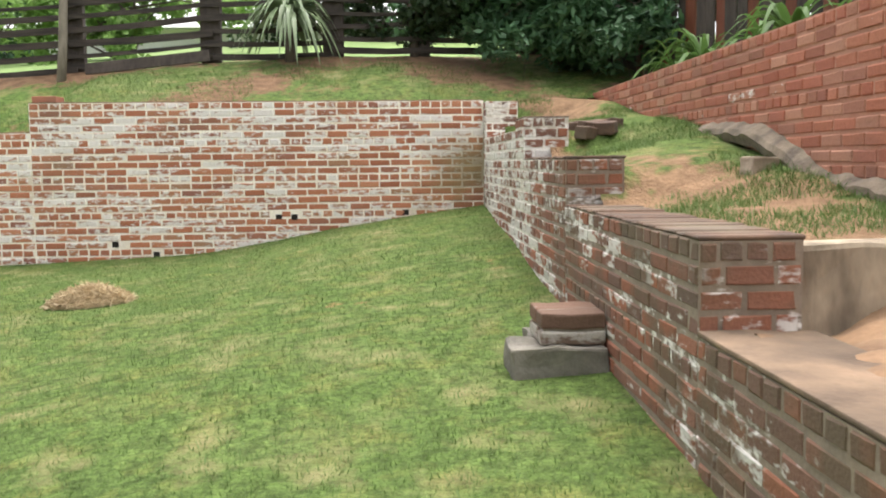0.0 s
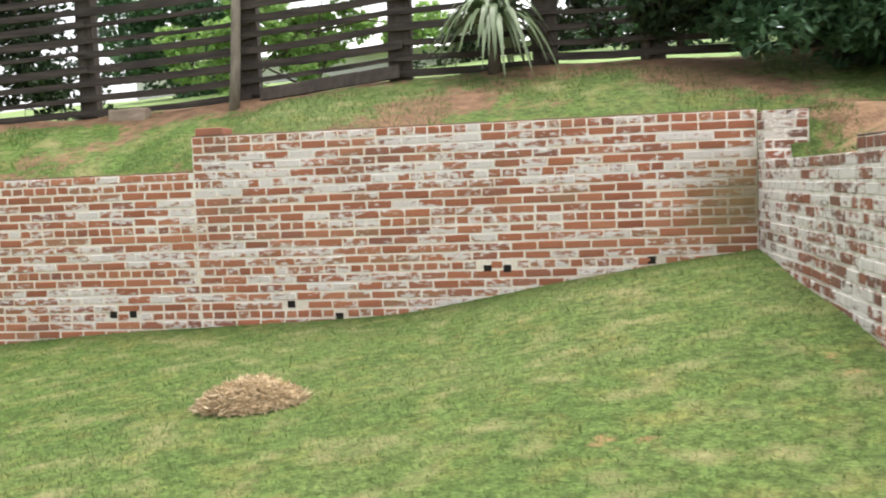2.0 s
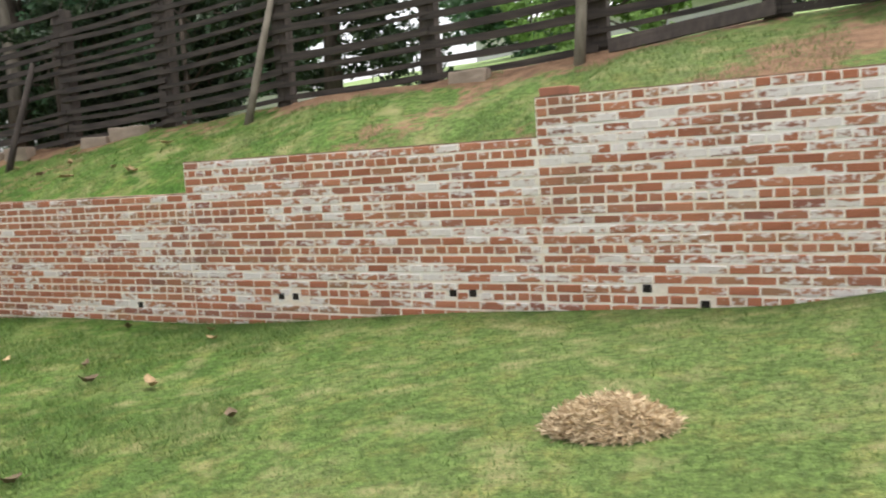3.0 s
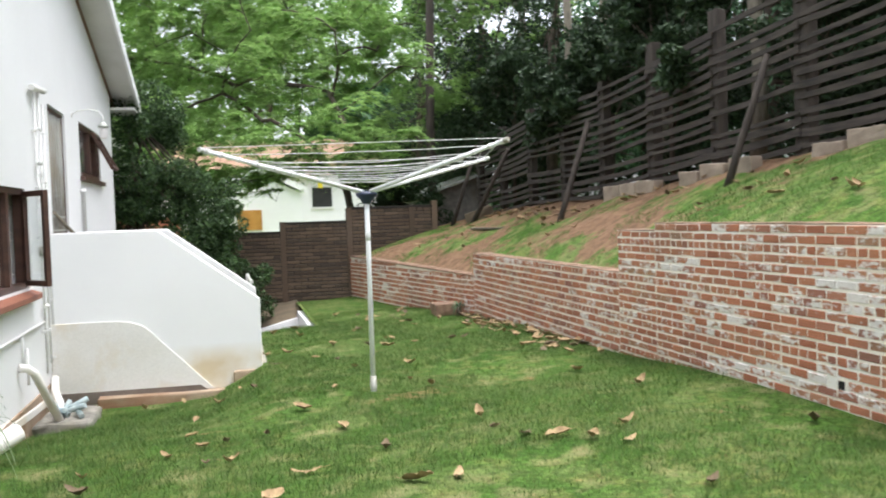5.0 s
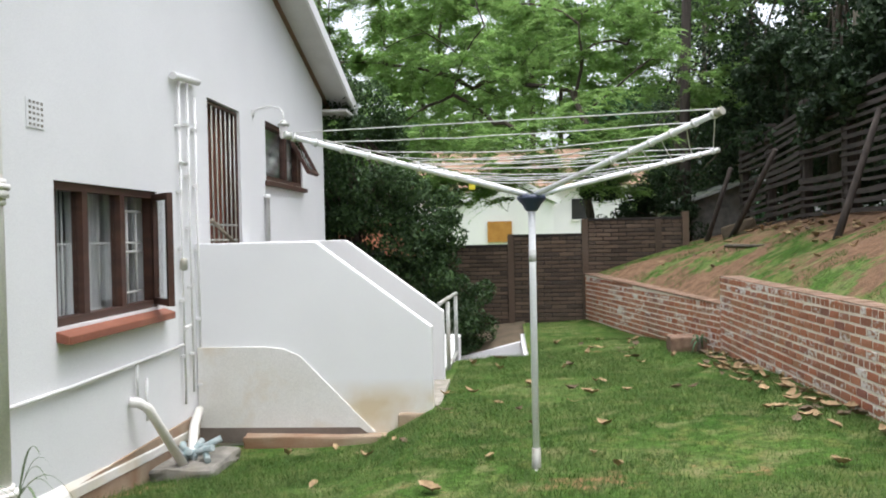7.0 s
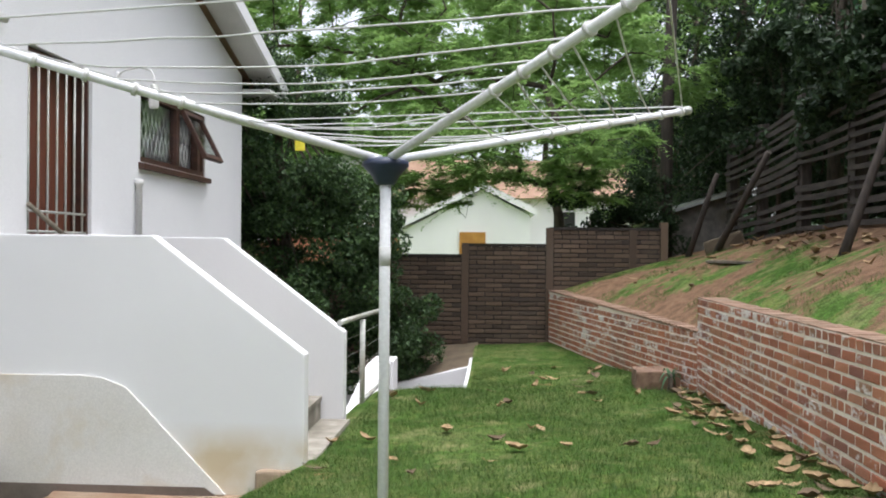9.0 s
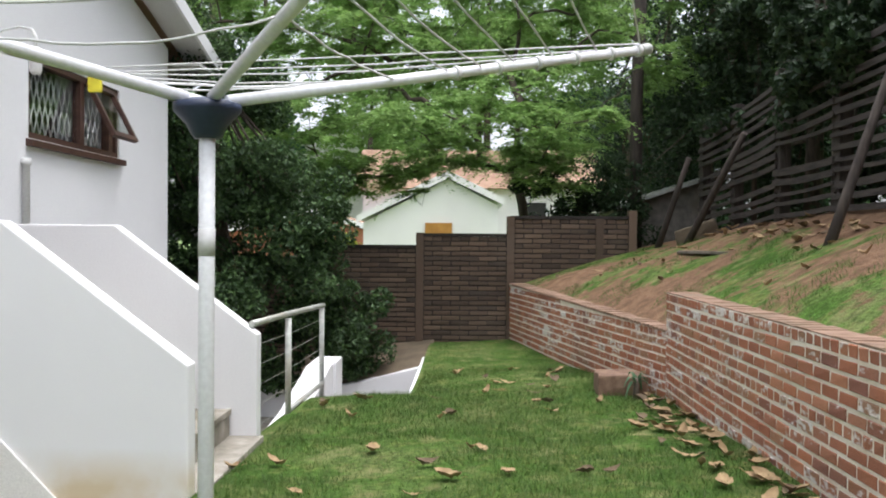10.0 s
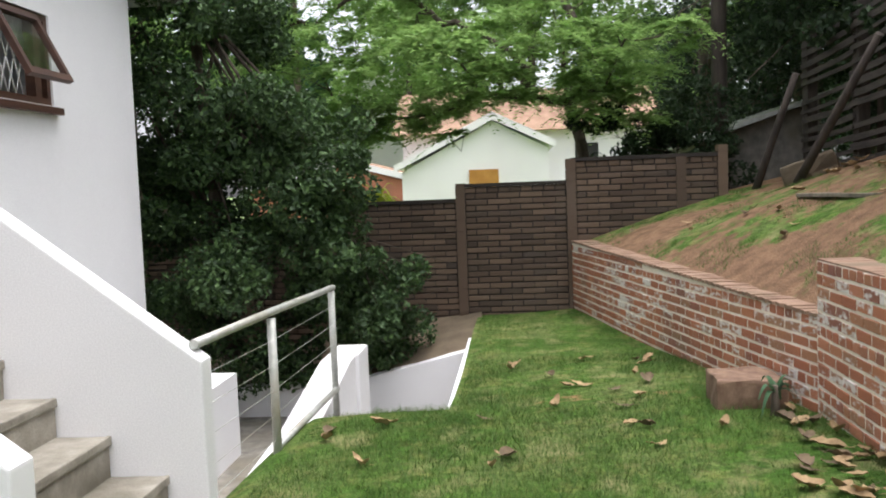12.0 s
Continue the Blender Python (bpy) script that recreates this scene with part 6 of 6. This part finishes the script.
bm = bmesh.new()
for x, y, z, r in grove[::4]:
    tube(bm, [(x, y, -2.0), (x + 0.3, y, z * 0.5), (x, y + 0.2, z)], [0.3, 0.22, 0.08], 6)
part("trunks", bm, bark, mid_woods)

# ---- bricks ----
def brick_mesh(l, h, d, seed, mat):
    """A worn brick, face towards -y, chamfered edges; centre of its face at the origin."""
    r = random.Random(seed)
    bm = bmesh.new()
    c = 0.006
    back = [bm.verts.new((x, d, z)) for x, z in ((-l / 2, -h / 2), (l / 2, -h / 2), (l / 2, h / 2), (-l / 2, h / 2))]
    midr = [bm.verts.new((x, c, z)) for x, z in ((-l / 2, -h / 2), (l / 2, -h / 2), (l / 2, h / 2), (-l / 2, h / 2))]
    fr = [bm.verts.new((x + r.uniform(-.005, .005), r.uniform(-.003, .003), z + r.uniform(-.004, .004))) for x, z in ((-l / 2 + c, -h / 2 + c), (l / 2 - c, -h / 2 + c), (l / 2 - c, h / 2 - c), (-l / 2 + c, h / 2 - c))]
    bm.faces.new(fr)
    for a, b in ((back, midr), (midr, fr)):
        for i in range(4):
            bm.faces.new((a[i], a[(i + 1) % 4], b[(i + 1) % 4], b[i]))
    bmesh.ops.recalc_face_normals(bm, faces=bm.faces)
    me = bpy.data.meshes.new("brick")
    bm.to_mesh(me), bm.free()
    me.materials.append(mat)
    return me


def lay(start, end, top, bottom, zref, pitch, length, seed, normal_left, depth=0.09, header_every=5, skip=None):
    """Places of bricks on one straight face: rows of matrix, kind, distance along."""
    r = random.Random(seed)
    s, e = Vector(start), Vector(end)
    L = (e - s).length
    u = (e - s) / L
    n = Vector((-u.y, u.x)) * (1 if normal_left else -1)
    out = []
    k0, k1 = int((bottom - zref) / pitch) - 1, int(round((top(0.5) if callable(top) else top) - zref) / pitch) + 60
    for j in range(k0, 80):
        z1 = zref + j * pitch
        header = (j % header_every) == 0
        l = length / 2 if header else length
        a = -(l / 2 if j % 2 else 0.0) - r.uniform(0, 0.02)
        while a < L - 0.02:
            b = min(a + l, L)
            a0 = max(a, 0.0)
            mid = (a0 + b) / 2
            t = top(mid / L) if callable(top) else top
            if b - a0 > 0.04 and z1 <= t + 0.5 * pitch * 0.2 and z1 - pitch > bottom - pitch and not (skip and skip(mid, z1 - pitch / 2)):
                p = s + u * mid
                out.append((p + n * r.uniform(-0.0015, 0.003), u, n, z1 - pitch / 2 + r.uniform(-0.002, 0.002), (b - a0) - 0.015, pitch - 0.0165, mid))
            a += l
    return out


def build_bricks(parent, rows, near, mats, depth=0.09, limit=290):
    """The nearest bricks as parts on shared meshes, the rest joined."""
    kinds = {}
    rows = sorted(rows, key=near)
    for p, u, n, z, l, h, mid in rows[:limit]:
        key = (round(l, 2), random.Random(round(p.x * 91 + p.y * 57 + z * 313, 3)).randrange(3))
        if key not in kinds:
            kinds[key] = brick_mesh(max(0.03, key[0]), h, depth, hash(key) % 997, mats[0])
        ob = new("brick", kinds[key])
        ob.parent = parent
        ob.matrix_parent_inverse = Matrix.Translation(parent.location).inverted()
        m = Matrix(((u.x, -n.x, 0, p.x), (u.y, -n.y, 0, p.y), (0, 0, 1, z), (0, 0, 0, 1)))
        ob.matrix_basis = m
    V, F, k, wob = [], [], 0, random.Random(len(rows))
    for p, u, n, z, l, h, mid in rows[limit:]:
        c = 0.005
        for d, ll, hh in ((-depth, l, h), (-c, l, h), (0.0, l - 2 * c, h - 2 * c)):
            for sx, sz in ((-1, -1), (1, -1), (1, 1), (-1, 1)):
                q = p + u * (sx * ll / 2 + wob.uniform(-0.004, 0.004)) + n * (d + (wob.uniform(-0.002, 0.002) if d == 0 else 0))
                V.append((q.x, q.y, z + sz * hh / 2 + wob.uniform(-0.003, 0.003)))
        F.append((k + 8, k + 9, k + 10, k + 11))
        for o in (0, 4):
            for i in range(4):
                F.append((k + o + i, k + o + (i + 1) % 4, k + o + 4 + (i + 1) % 4, k + o + 4 + i))
        k += 12
    if V:
        ob = raw("bricks", V, F, mats[1])
        under(parent, ob)
        tagged(ob, kind="stuff")
    return parent


HOLES = [(-0.95, 0.585), (-0.79, 0.585), (-2.61, 0.33), (-4.21, 0.27), (-4.03, 0.27), (-5.98, 0.21), (-5.82, 0.21), (-7.79, 0.09), (-2.2, 0.22), (0.35, 0.62)]
rows = []
for i, (a, b, top) in enumerate(MAIN):
    def weep(mid, z, a=a):
        return any(abs(a + mid - hx_) < 0.05 and abs(z - hz_) < 0.045 for hx_, hz_ in HOLES)
    big = b <= -11.3            # the far stretch is laid in larger bricks
    rows += lay((a, WALL_Y), (b, WALL_Y), top, -0.55, top if big else TOP, 0.085 if big else P, 0.236 if big else BL, 100 + i, False, skip=weep)
rows += lay((BACK_X, float(wall_y(BACK_X))), (-17.15, WALL_Y), lambda f: 0.42 + (TOP - 20 * P - 0.42) * f, -0.75, TOP - 20 * P, 0.085, 0.236, 120, False)
rows = [r for r in rows if r[3] > float(lawn_z(r[0].x, r[0].y)) - 0.1]
build_bricks(retaining_wall, rows, lambda r: abs(r[0].x + 13.6), (brick_red, brick_red_joined))
# thin black plates on the mortar paint the shade of the weep holes
for x, z in HOLES:
    under(retaining_wall, part("weep_hole", box(bmesh.new(), x - 0.034, x + 0.03, WALL_Y - 0.001, WALL_Y + SET - 0.0005, z - 0.034, z + 0.024), hole_shade, None, "weep hole, its inner shade a flat black plate"))
# cap bricks of the long wall
for a, b, top in MAIN:
    cap = bmesh.new()
    n = max(1, int((b - a) / 0.111))
    for i in range(n):
        x0, x1 = a + (b - a) * i / n, a + (b - a) * (i + 1) / n
        box(cap, x0 + 0.0015, x1 - 0.0015, WALL_Y + 0.004, WALL_Y + 0.29, top - 0.008, top + 0.006 + rnd.uniform(-0.004, 0.004))
    under(retaining_wall, part("top_course", cap, top_dust, None, "worn brick top course"))
cap = bmesh.new()
for i in range(56):
    f0, f1 = i / 56, (i + 1) / 56
    x0, x1 = BACK_X + f0 * 6.35 + 0.004, BACK_X + f1 * 6.35 - 0.004
    zt = 0.42 + (TOP - 20 * P - 0.42) * f0
    ya = float(wall_y(x0))
    box(cap, x0, x1, ya - 0.002, ya + 0.30, zt - 0.02, zt + 0.008 + rnd.uniform(-0.004, 0.004))
under(retaining_wall, part("top_course", cap, top_dust, None, "worn brick top course"))
thing("cap_brick", soft_box(-3.38, -3.14, WALL_Y + 0.01, WALL_Y + 0.24, TOP + 0.004, TOP + 0.07, 0.01, rough=0.004), FRESH and brick_fresh, "loose red brick on the wall's end", "brick")
rows = []
for i, (a, b, top) in enumerate(SIDE):
    rows += lay((SIDE_X, a), (SIDE_X, b), top, 0.0, top, P, BL, 140 + i, True)
rows = [r for r in rows if r[3] > float(lawn_z(r[0].x, r[0].y)) - 0.1]
# ends that face the walker where the wall steps down
for (a, b, top), (a2, b2, top2) in zip(SIDE, SIDE[1:]):
    if top > top2:
        rows += lay((SIDE_X, a), (SIDE_X + 0.32, a), top, top2 + 0.03, top, P, 0.16, 160, False)
build_bricks(side_wall, rows, lambda r: r[0].y if r[0].y > 1.6 else 20 - r[0].y, (brick_side, brick_side_joined))
rows = lay((RED_X, -3.0), (RED_X, 10.3), 1.836, 0.7, 1.836, P * 1.0, BL, 170, True)
build_bricks(red_wall, rows, lambda r: abs(r[0].y - 5.5), (brick_fresh, brick_fresh_joined))
rows = []
for i, (a, b, top) in enumerate(PANELS[:5]):
    rows += lay((BACK_X, a + 0.065), (BACK_X, b - 0.065), top, -0.9, top, 0.083, 0.31, 180 + i, False, header_every=99)
build_bricks(brown_wall, rows, lambda r: abs(r[0].y - 8.0), (brick_brown, brick_brown_joined))
